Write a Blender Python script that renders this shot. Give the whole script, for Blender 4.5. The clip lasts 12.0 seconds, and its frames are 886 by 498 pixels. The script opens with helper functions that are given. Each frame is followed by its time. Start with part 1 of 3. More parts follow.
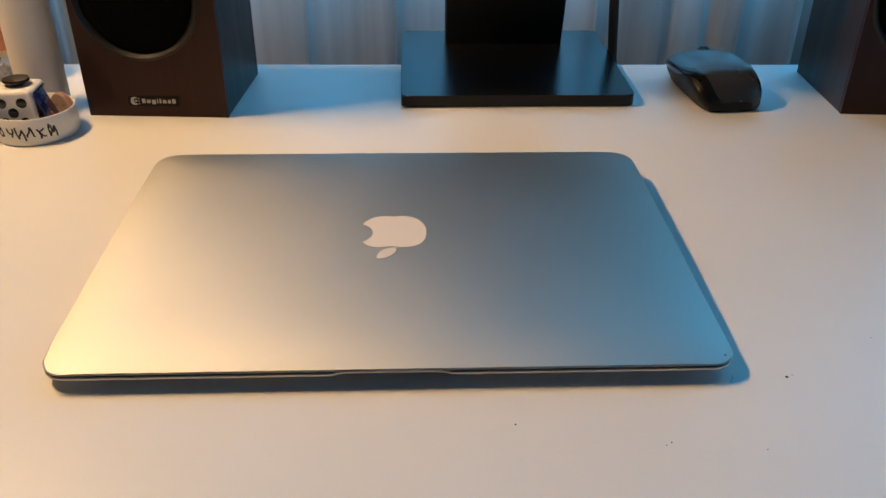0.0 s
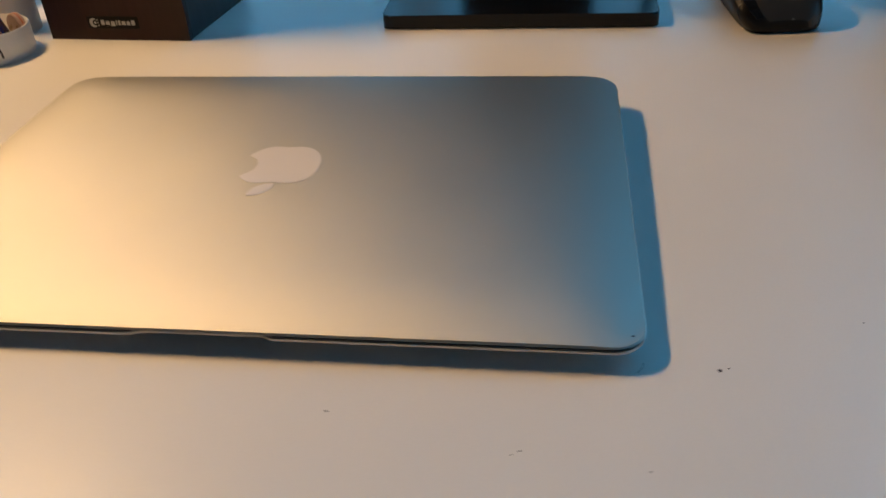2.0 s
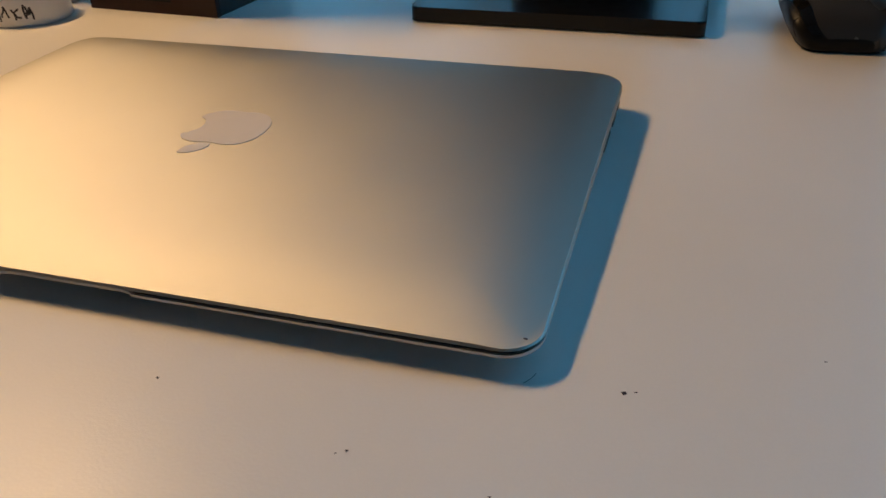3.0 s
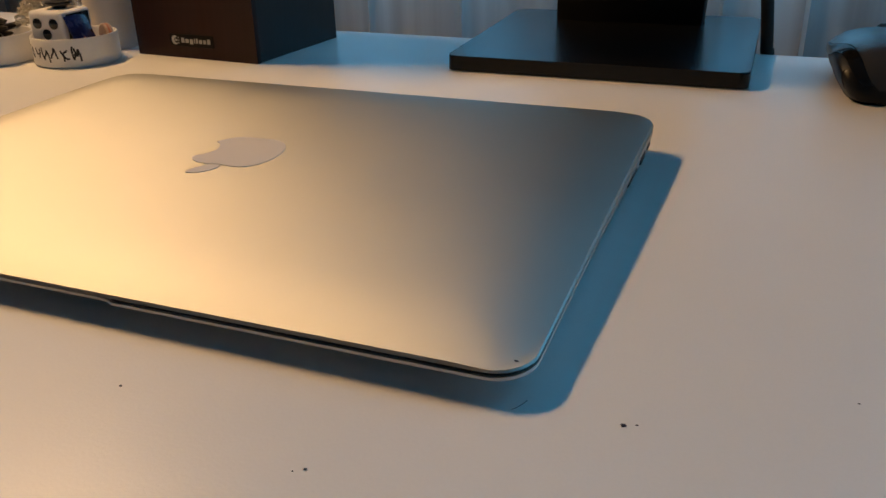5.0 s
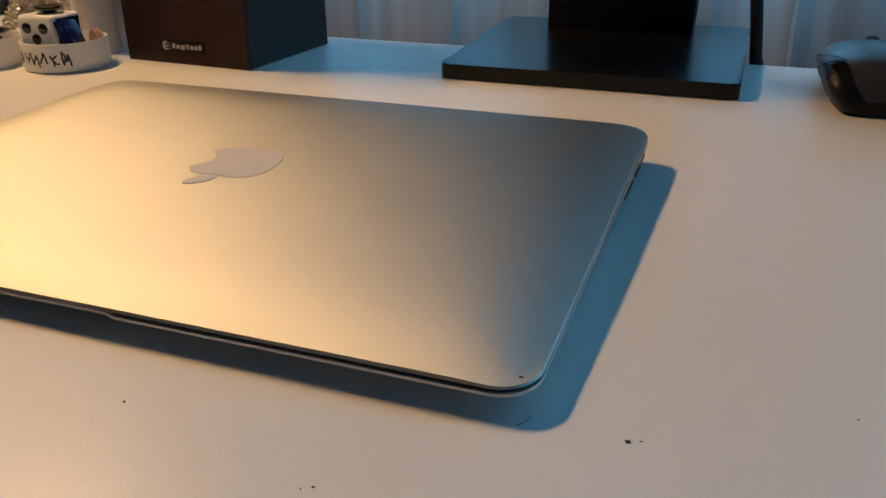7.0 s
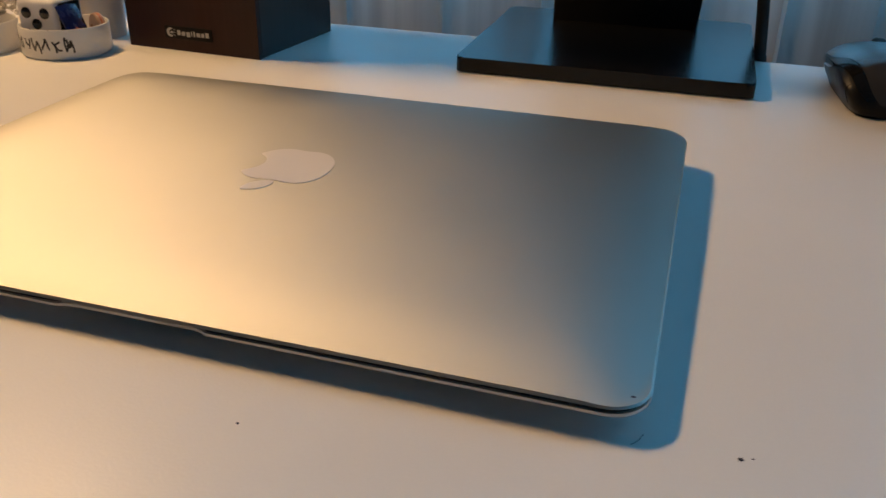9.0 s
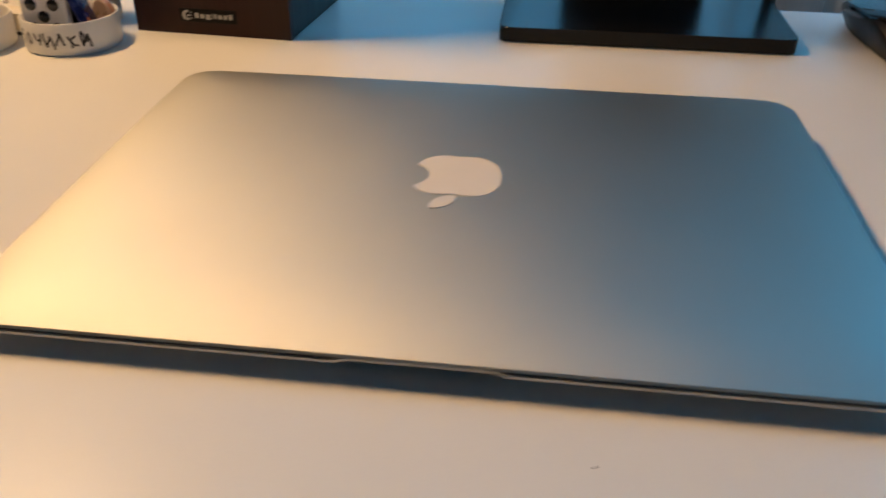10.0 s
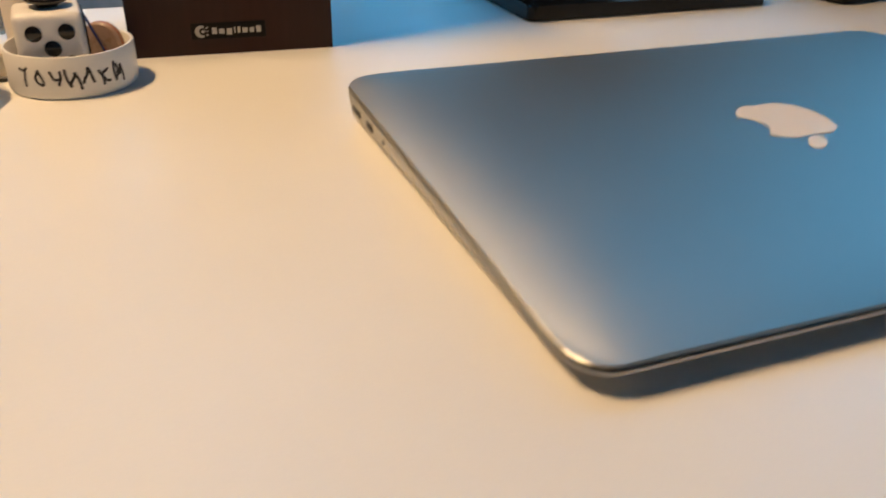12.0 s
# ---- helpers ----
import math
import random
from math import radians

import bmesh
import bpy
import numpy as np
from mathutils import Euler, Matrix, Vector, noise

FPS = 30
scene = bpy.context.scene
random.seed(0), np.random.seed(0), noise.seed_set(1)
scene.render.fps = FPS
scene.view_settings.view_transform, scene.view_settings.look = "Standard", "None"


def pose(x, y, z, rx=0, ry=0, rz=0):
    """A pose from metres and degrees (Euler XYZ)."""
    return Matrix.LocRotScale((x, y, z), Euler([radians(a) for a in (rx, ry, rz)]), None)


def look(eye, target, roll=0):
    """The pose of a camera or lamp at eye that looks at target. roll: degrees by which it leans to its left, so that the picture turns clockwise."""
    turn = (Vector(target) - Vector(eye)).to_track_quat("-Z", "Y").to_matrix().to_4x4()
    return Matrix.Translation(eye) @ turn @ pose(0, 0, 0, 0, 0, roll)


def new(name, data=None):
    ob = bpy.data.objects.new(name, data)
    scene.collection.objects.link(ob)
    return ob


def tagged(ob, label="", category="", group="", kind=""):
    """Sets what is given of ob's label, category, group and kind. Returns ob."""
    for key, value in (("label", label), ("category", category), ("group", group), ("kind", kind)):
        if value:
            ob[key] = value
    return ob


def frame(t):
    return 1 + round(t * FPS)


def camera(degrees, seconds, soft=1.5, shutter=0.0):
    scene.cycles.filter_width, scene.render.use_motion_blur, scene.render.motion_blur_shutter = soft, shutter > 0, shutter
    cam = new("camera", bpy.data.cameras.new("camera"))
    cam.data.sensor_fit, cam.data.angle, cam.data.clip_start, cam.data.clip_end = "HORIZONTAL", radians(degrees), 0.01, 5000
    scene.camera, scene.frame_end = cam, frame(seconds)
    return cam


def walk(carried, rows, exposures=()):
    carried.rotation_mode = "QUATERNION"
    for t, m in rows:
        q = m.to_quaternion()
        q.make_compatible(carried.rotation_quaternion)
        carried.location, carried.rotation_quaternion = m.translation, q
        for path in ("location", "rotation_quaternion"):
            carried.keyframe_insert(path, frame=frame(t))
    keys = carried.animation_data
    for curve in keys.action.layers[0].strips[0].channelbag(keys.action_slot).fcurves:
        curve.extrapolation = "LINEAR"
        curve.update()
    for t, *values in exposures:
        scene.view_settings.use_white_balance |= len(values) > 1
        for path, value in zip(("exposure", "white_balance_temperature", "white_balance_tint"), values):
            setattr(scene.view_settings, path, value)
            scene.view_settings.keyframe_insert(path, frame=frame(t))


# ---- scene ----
cam = camera(56.8, 12.0, shutter=0.5)
PATH = [
    (0, (0.01703, -0.29862, 0.24924), (0.06972, 1.42423, -0.76516), 0.575),
    (0.5, (0.01514, -0.29839, 0.24952), (0.07549, 1.42413, -0.76503), 0.733),
    (1, (0.02808, -0.29329, 0.24356), (0.04882, 1.41735, -0.79245), 0.374),
    (1.5, (0.06904, -0.27873, 0.23548), (0.01573, 1.41608, -0.82508), 0.049),
    (2, (0.13405, -0.22051, 0.1966), (-0.14488, 1.42488, -0.90563), -3.484),
    (2.5, (0.17801, -0.19837, 0.1711), (-0.21581, 1.42995, -0.92137), -1.832),
    (3, (0.19881, -0.18258, 0.15405), (-0.33901, 1.45499, -0.86041), -1.478),
    (3.5, (0.21375, -0.17695, 0.13616), (-0.40445, 1.47495, -0.80674), -1.490),
    (3.7, (0.2152, -0.17348, 0.13202), (-0.45035, 1.47954, -0.77603), -1.792),
    (5.3, (0.2127, -0.16944, 0.12812), (-0.4805, 1.50701, -0.71389), -1.205),
    (5.5, (0.21045, -0.16986, 0.12954), (-0.48006, 1.50813, -0.7116), -1.197),
    (6, (0.21315, -0.17102, 0.13007), (-0.46113, 1.51612, -0.70593), -0.823),
    (6.5, (0.20956, -0.17097, 0.13068), (-0.45687, 1.51919, -0.70553), -0.677),
    (7, (0.20833, -0.17101, 0.13231), (-0.44874, 1.52138, -0.70678), -0.533),
    (7.2, (0.2064, -0.17104, 0.13194), (-0.44824, 1.52224, -0.70727), -0.530),
    (8.8, (0.17548, -0.1812, 0.14614), (-0.3844, 1.52333, -0.73766), 1.134),
    (9, (0.16505, -0.18343, 0.14556), (-0.3688, 1.52359, -0.74948), 1.269),
    (9.5, (0.1127, -0.17257, 0.16266), (-0.19325, 1.55537, -0.79682), 0.914),
    (10, (0.03588, -0.19781, 0.1734), (-0.18322, 1.49346, -0.87139), 0.726),
    (10.5, (-0.03046, -0.20587, 0.18052), (-0.15054, 1.48074, -0.88761), -0.906),
    (11, (-0.09581, -0.20612, 0.18268), (-0.07814, 1.50322, -0.8555), -0.855),
    (11.5, (-0.17293, -0.16243, 0.15382), (0.19541, 1.52587, -0.85314), 2.479),
    (11.7, (-0.21135, -0.144, 0.14237), (0.32515, 1.53047, -0.81069), 2.721),
    (12, (-0.25118, -0.14107, 0.13373), (0.37881, 1.49077, -0.83593), 1.473),
]
walk(cam, [(t, look(eye, target, roll)) for t, eye, target, roll in PATH],
     exposures=((0.0, 0.01, 6550, 10), (1.5, -0.08, 6650, 10), (2.0, -0.28, 6850, 11), (3.5, -0.50, 7050, 12), (5.5, -0.41, 7050, 12), (7.0, -0.37, 7050, 12), (9.5, -0.25, 6950, 12), (10.5, -0.05, 6600, 10), (12.0, 0.06, 6300, 8)))

# ---- world, window light, desk lamp light ----
world = bpy.data.worlds.new("dusk")
scene.world = world
world.use_nodes = True
world_sky = world.node_tree.nodes.new("ShaderNodeTexSky")
world_sky.sky_type, world_sky.sun_disc = "NISHITA", False
world_sky.sun_elevation, world_sky.sun_rotation = radians(1.0), radians(200)
world.node_tree.links.new(world_sky.outputs[0], world.node_tree.nodes["Background"].inputs[0])
world.node_tree.nodes["Background"].inputs[1].default_value = 0.05

LAMP = Vector((-0.54, 0.31, 0.72))
LAMP_AIM = Vector((0.66, 0.05, 0.0))
lamp_light = bpy.data.lights.new("lamp_light", "AREA")
lamp_light.shape, lamp_light.size, lamp_light.size_y = "RECTANGLE", 0.07, 0.26
lamp_light.energy, lamp_light.color = 7.9, (1.0, 0.640, 0.325)
lamp_turn = Matrix.Rotation(math.atan2(LAMP_AIM.y - LAMP.y, LAMP_AIM.x - LAMP.x), 4, "Z") @ Matrix.Rotation(-math.atan2(math.hypot(LAMP_AIM.x - LAMP.x, LAMP_AIM.y - LAMP.y), LAMP.z), 4, "Y")
new("lamp_light", lamp_light).matrix_basis = Matrix.Translation(LAMP) @ lamp_turn

sky_light = bpy.data.lights.new("window_light", "AREA")
sky_light.shape, sky_light.size, sky_light.size_y = "RECTANGLE", 2.92, 1.36
sky_light.energy, sky_light.color = 37.5, (0.095, 0.525, 1.0)
new("window_light", sky_light).matrix_basis = look((1.02, 0.85, 0.76), (1.02, -1.0, 0.76))
side_sky_light = bpy.data.lights.new("side_window_light", "AREA")
side_sky_light.shape, side_sky_light.size, side_sky_light.size_y = "RECTANGLE", 2.30, 1.36
side_sky_light.energy, side_sky_light.color = 6.0, (0.095, 0.525, 1.0)
new("side_window_light", side_sky_light).matrix_basis = look((2.74, -0.90, 0.76), (0.0, -0.90, 0.76))


# ---- materials ----
def material(name, color, rough=0.5, metal=0.0, vary=0.08, scale=40.0, bump=0.0, fine=400.0, stretch=(1, 1, 1), specular=0.5, coat=0.0, dust=0.0):
    """A surface with a broad and a fine variation of colour and gloss, and fine relief."""
    m = bpy.data.materials.new(name)
    m.use_nodes = True
    nt = m.node_tree
    n, l = nt.nodes, nt.links
    b = n["Principled BSDF"]
    b.inputs["Roughness"].default_value, b.inputs["Metallic"].default_value = rough, metal
    b.inputs["Specular IOR Level"].default_value = specular
    b.inputs["Coat Weight"].default_value = coat
    b.inputs["Coat Roughness"].default_value = 0.12
    co = n.new("ShaderNodeTexCoord")
    mp = n.new("ShaderNodeMapping")
    mp.inputs["Scale"].default_value = stretch
    l.new(co.outputs["Object"], mp.inputs[0])
    broad, grain = n.new("ShaderNodeTexNoise"), n.new("ShaderNodeTexNoise")
    broad.inputs["Scale"].default_value, grain.inputs["Scale"].default_value = scale, fine
    broad.inputs["Detail"].default_value, grain.inputs["Detail"].default_value = 5, 3
    for t in (broad, grain):
        l.new(mp.outputs[0], t.inputs["Vector"])
    add = n.new("ShaderNodeMath")
    add.operation = "MULTIPLY_ADD"
    add.inputs[1].default_value = 0.5
    l.new(grain.outputs[0], add.inputs[0])
    l.new(broad.outputs[0], add.inputs[2])
    ramp = n.new("ShaderNodeMapRange")
    ramp.inputs["From Min"].default_value, ramp.inputs["From Max"].default_value = 0.45, 1.05
    ramp.inputs["To Min"].default_value, ramp.inputs["To Max"].default_value = 1 - vary, 1 + vary
    l.new(add.outputs[0], ramp.inputs[0])
    mix = n.new("ShaderNodeVectorMath")
    mix.operation = "SCALE"
    mix.inputs[0].default_value = color
    l.new(ramp.outputs[0], mix.inputs["Scale"])
    l.new(mix.outputs[0], b.inputs["Base Color"])
    gloss = n.new("ShaderNodeMapRange")
    gloss.inputs["From Min"].default_value, gloss.inputs["From Max"].default_value = 0.3, 0.7
    gloss.inputs["To Min"].default_value, gloss.inputs["To Max"].default_value = max(0.02, rough * (1 - 1.2 * vary - dust)), min(1, rough * (1 + 1.2 * vary + dust))
    l.new(broad.outputs[0], gloss.inputs[0])
    l.new(gloss.outputs[0], b.inputs["Roughness"])
    if bump:
        bp = n.new("ShaderNodeBump")
        bp.inputs["Strength"].default_value, bp.inputs["Distance"].default_value = bump, 0.0004
        l.new(grain.outputs[0], bp.inputs["Height"])
        l.new(bp.outputs[0], b.inputs["Normal"])
    return m


def blasted_metal(name, color, rough):
    """Bead-blasted anodised metal: a broad soft sheen with no long tail, over a faint diffuse share."""
    m = bpy.data.materials.new(name)
    m.use_nodes = True
    nt = m.node_tree
    n, l = nt.nodes, nt.links
    n.remove(n["Principled BSDF"])
    co = n.new("ShaderNodeTexCoord")
    grain, smear = n.new("ShaderNodeTexNoise"), n.new("ShaderNodeTexNoise")
    grain.inputs["Scale"].default_value, smear.inputs["Scale"].default_value = 2600, 22
    grain.inputs["Detail"].default_value, smear.inputs["Detail"].default_value = 2, 5
    for t in (grain, smear):
        l.new(co.outputs["Object"], t.inputs["Vector"])
    tone = n.new("ShaderNodeMapRange")
    tone.inputs["To Min"].default_value, tone.inputs["To Max"].default_value = 0.97, 1.03
    l.new(smear.outputs[0], tone.inputs[0])
    tint = n.new("ShaderNodeVectorMath")
    tint.operation = "SCALE"
    tint.inputs[0].default_value = color
    l.new(tone.outputs[0], tint.inputs["Scale"])
    gloss = n.new("ShaderNodeMapRange")
    gloss.inputs["To Min"].default_value, gloss.inputs["To Max"].default_value = rough - 0.025, rough + 0.025
    l.new(smear.outputs[0], gloss.inputs[0])
    bump = n.new("ShaderNodeBump")
    bump.inputs["Strength"].default_value, bump.inputs["Distance"].default_value = 0.10, 0.0004
    l.new(grain.outputs[0], bump.inputs["Height"])
    sheen, body, mix = n.new("ShaderNodeBsdfGlossy"), n.new("ShaderNodeBsdfDiffuse"), n.new("ShaderNodeMixShader")
    sheen.distribution = "BECKMANN"
    mix.inputs[0].default_value = 0.11
    for b in (sheen, body):
        l.new(tint.outputs[0], b.inputs["Color"])
        l.new(bump.outputs[0], b.inputs["Normal"])
    l.new(gloss.outputs[0], sheen.inputs["Roughness"])
    l.new(sheen.outputs[0], mix.inputs[1])
    l.new(body.outputs[0], mix.inputs[2])
    l.new(mix.outputs[0], n["Material Output"].inputs[0])
    return m


DESK_WHITE = material("white_laminate", (0.80, 0.79, 0.77), 0.36, 0, 0.025, 9, 0.12, 900, specular=0.45)
ALUMINIUM = blasted_metal("blasted_aluminium", (0.510, 0.502, 0.464), 0.59)
EDGE_METAL = blasted_metal("base_aluminium", (0.58, 0.575, 0.56), 0.55)
BRIGHT_METAL = material("bare_aluminium", (0.62, 0.61, 0.58), 0.48, 1.0, 0.05, 300)
GASKET = material("black_gasket", (0.012, 0.012, 0.013), 0.7, 0, 0.1, 200)
EMBLEM_WHITE = material("milky_plastic", (0.80, 0.78, 0.78), 0.22, 0, 0.01, 80, specular=0.5)
RUBBER = material("dark_rubber", (0.02, 0.02, 0.02), 0.8, 0, 0.1, 200, 0.2)
PORT_BLACK = material("port_black", (0.01, 0.01, 0.012), 0.5, 0, 0.1, 300)
MONITOR_BLACK = material("satin_black_plastic", (0.005, 0.0052, 0.006), 0.24, 0, 0.05, 20, 0.03, 900, specular=0.30)
NECK_BLACK = material("matt_black_plastic", (0.006, 0.006, 0.007), 0.55, 0, 0.1, 60, 0.1, 900, specular=0.25)
CABLE_BLACK = material("cable_black", (0.012, 0.012, 0.013), 0.5, 0, 0.1, 200)
WALNUT = material("dark_wood_veneer", (0.030, 0.0090, 0.0062), 0.48, 0, 0.35, 22, 0.15, 260, (1, 1, 0.10), 0.30)
BLACK_VENEER = material("black_vinyl_veneer", (0.022, 0.013, 0.012), 0.42, 0, 0.25, 30, 0.1, 300, (1, 1, 0.12), 0.45)
CONE_BLACK = material("speaker_cloth", (0.0022, 0.0018, 0.0015), 0.9, 0, 0.15, 300, 0.5, 1800, specular=0.06)
RING_BROWN = material("driver_ring", (0.0085, 0.006, 0.0042), 0.55, 0, 0.15, 60, 0.05, 600)
SILVER_PRINT = material("silver_print", (0.46, 0.45, 0.43), 0.4, 0.1, 0.03, 300)
BADGE_BLACK = material("badge_black", (0.008, 0.006, 0.0055), 0.6, 0, 0.05, 200, specular=0.2)
MOUSE_GREY = material("satin_graphite", (0.062, 0.057, 0.053), 0.27, 0.3, 0.02, 30, specular=0.8)
MOUSE_GLOSS = material("gloss_black", (0.008, 0.008, 0.009), 0.10, 0, 0.02, 60, specular=0.6)
MOUSE_BLACK = material("soft_black", (0.005, 0.005, 0.006), 0.42, 0, 0.1, 80, 0.1, 900, specular=0.25)
POT_WHITE = material("white_pot_plastic", (0.78, 0.77, 0.76), 0.38, 0, 0.03, 50, 0.05, 500)
INK = material("black_marker", (0.02, 0.018, 0.022), 0.6, 0, 0.3, 400)
CUBE_WHITE = material("cube_white_plastic", (0.76, 0.75, 0.76), 0.42, 0, 0.03, 80, 0.05, 700)
CUBE_BLACK = material("cube_black_plastic", (0.009, 0.008, 0.008), 0.18, 0, 0.1, 200)
CARD_BLUE = material("printed_card_blue", (0.014, 0.024, 0.12), 0.22, 0, 0.6, 120, 0.0, 300, specular=0.6)
CARD_ORANGE = material("printed_orange", (0.40, 0.13, 0.06), 0.4, 0, 0.2, 200)
AMBER = material("pinkish_eraser", (0.36, 0.25, 0.20), 0.30, 0, 0.15, 120, 0.1, 500)
TUBE_WHITE = material("white_card_tube", (0.82, 0.77, 0.72), 0.5, 0, 0.03, 40, 0.1, 500)
JAR_WHITE = material("white_jar", (0.70, 0.71, 0.74), 0.3, 0, 0.03, 40)
JAR_GLOW_ORANGE = material("orange_glow_colour", (0.85, 0.34, 0.17), 0.35, 0, 0.06, 40)
JAR_CREAM = material("cream_seal", (0.85, 0.72, 0.45), 0.4, 0, 0.05, 60)
BOX_CREAM = material("cream_cardboard", (0.72, 0.66, 0.56), 0.6, 0, 0.06, 80, 0.2, 600)
PEN_BLUE = material("pen_blue", (0.012, 0.03, 0.22), 0.25, 0, 0.1, 100)
PEN_BLACK = material("pen_black", (0.012, 0.011, 0.012), 0.35, 0, 0.1, 100)
PEN_GREY = material("pen_grey", (0.30, 0.29, 0.27), 0.3, 0.5, 0.1, 100)
PEN_WHITE = material("pen_white", (0.70, 0.69, 0.66), 0.35, 0, 0.05, 100)
CRUMB = material("crumb", (0.035, 0.030, 0.045), 0.8, 0, 0.4, 800)
HAIR = material("dark_hair", (0.05, 0.045, 0.04), 0.5, 0, 0.3, 600)
WALL_PAINT = material("dim_wall_paint", (0.17, 0.175, 0.185), 0.85, 0, 0.04, 3, 0.3, 200)
FLOOR_WOOD = material("oak_floor", (0.24, 0.15, 0.09), 0.45, 0, 0.25, 4, 0.2, 90, (1, 0.1, 1))
FRAME_WHITE = material("window_frame_white", (0.72, 0.72, 0.72), 0.4, 0, 0.03, 30)
LAMP_METAL = material("lamp_white_enamel", (0.65, 0.63, 0.60), 0.35, 0, 0.03, 60)

CURTAIN = bpy.data.materials.new("sheer_curtain")
CURTAIN.use_nodes = True
nt = CURTAIN.node_tree
nt.nodes.remove(nt.nodes["Principled BSDF"])
# vertical tone streaks put the light and dark of the folds into the colour
fold_streaks = nt.nodes.new("ShaderNodeTexNoise")
fold_streaks.inputs["Scale"].default_value, fold_streaks.inputs["Detail"].default_value = 14, 4
coords = nt.nodes.new("ShaderNodeTexCoord")
drape = nt.nodes.new("ShaderNodeMapping")
drape.inputs["Scale"].default_value = (1.9, 0.5, 0.05)
nt.links.new(coords.outputs["Object"], drape.inputs[0])
nt.links.new(drape.outputs[0], fold_streaks.inputs["Vector"])
cloth_colour = nt.nodes.new("ShaderNodeMapRange")
cloth_colour.inputs["From Min"].default_value, cloth_colour.inputs["From Max"].default_value = 0.36, 0.62
cloth_colour.inputs["To Min"].default_value, cloth_colour.inputs["To Max"].default_value = 0.66, 0.94
nt.links.new(fold_streaks.outputs[0], cloth_colour.inputs[0])
cloth_front, cloth_back, cloth_gap = (nt.nodes.new("ShaderNodeBsdf" + k) for k in ("Diffuse", "Translucent", "Transparent"))
for shader in (cloth_front, cloth_back):
    nt.links.new(cloth_colour.outputs[0], shader.inputs[0])
cloth, sheer = nt.nodes.new("ShaderNodeMixShader"), nt.nodes.new("ShaderNodeMixShader")
cloth.inputs[0].default_value, sheer.inputs[0].default_value = 0.82, 0.10
nt.links.new(cloth_front.outputs[0], cloth.inputs[1])
nt.links.new(cloth_back.outputs[0], cloth.inputs[2])
nt.links.new(cloth.outputs[0], sheer.inputs[1])
nt.links.new(cloth_gap.outputs[0], sheer.inputs[2])
nt.links.new(sheer.outputs[0], nt.nodes["Material Output"].inputs[0])

CLEAR = bpy.data.materials.new("clear_film")
CLEAR.use_nodes = True
nt = CLEAR.node_tree
nt.nodes.remove(nt.nodes["Principled BSDF"])
film_gloss, film_clear, film_mix = nt.nodes.new("ShaderNodeBsdfGlossy"), nt.nodes.new("ShaderNodeBsdfTransparent"), nt.nodes.new("ShaderNodeMixShader")
film_gloss.inputs["Roughness"].default_value = 0.05
film_clear.inputs[0].default_value = (0.98, 0.975, 0.96, 1)
film_weight = nt.nodes.new("ShaderNodeLayerWeight")
film_weight.inputs[0].default_value = 0.42
nt.links.new(film_weight.outputs["Fresnel"], film_mix.inputs[0])
nt.links.new(film_clear.outputs[0], film_mix.inputs[1])
nt.links.new(film_gloss.outputs[0], film_mix.inputs[2])
film_milk, film_all = nt.nodes.new("ShaderNodeBsdfTranslucent"), nt.nodes.new("ShaderNodeMixShader")
film_milk.inputs[0].default_value = (0.96, 0.92, 0.84, 1)
film_all.inputs[0].default_value = 0.24
nt.links.new(film_mix.outputs[0], film_all.inputs[1])
nt.links.new(film_milk.outputs[0], film_all.inputs[2])
nt.links.new(film_all.outputs[0], nt.nodes["Material Output"].inputs[0])

BULB_GLOW = bpy.data.materials.new("bulb_glow")
BULB_GLOW.use_nodes = True
BULB_GLOW.node_tree.nodes["Principled BSDF"].inputs["Emission Color"].default_value = (1.0, 0.60, 0.22, 1)
BULB_GLOW.node_tree.nodes["Principled BSDF"].inputs["Emission Strength"].default_value = 20


# ---- mesh helpers ----
def finish(name, bm, mat, parent=None, label="", smooth=40):
    bmesh.ops.recalc_face_normals(bm, faces=bm.faces)
    if smooth:
        limit = radians(smooth)
        for f in bm.faces:
            f.smooth = True
        for e in bm.edges:
            if len(e.link_faces) == 2 and e.calc_face_angle(0) > limit:
                e.smooth = False
    me = bpy.data.meshes.new(name)
    bm.to_mesh(me)
    bm.free()
    me.materials.append(mat)
    ob = new(name, me)
    if parent:
        ob.parent = parent
    return tagged(ob, label)


def part(name, bm, mat, parent, label="", smooth=40):
    return finish(name, bm, mat, parent, label, smooth)


def thing(name, place, label, category, group="", turn=0.0):
    ob = new(name)
    ob.empty_display_size = 0.02
    ob.matrix_basis = pose(*place, 0, 0, turn)
    return tagged(ob, label, category, group)


def block(x0, x1, y0, y1, z0, z1, bevel=0.0, segments=2, bm=None):
    bm = bm or bmesh.new()
    made = bmesh.ops.create_cube(bm, size=1)["verts"]
    for v in made:
        v.co = Vector((x0 + (v.co.x + 0.5) * (x1 - x0), y0 + (v.co.y + 0.5) * (y1 - y0), z0 + (v.co.z + 0.5) * (z1 - z0)))
    if bevel:
        edges = list({e for v in made for e in v.link_edges})
        bmesh.ops.bevel(bm, geom=edges, offset=bevel, segments=segments, profile=0.5, affect="EDGES")
    return bm


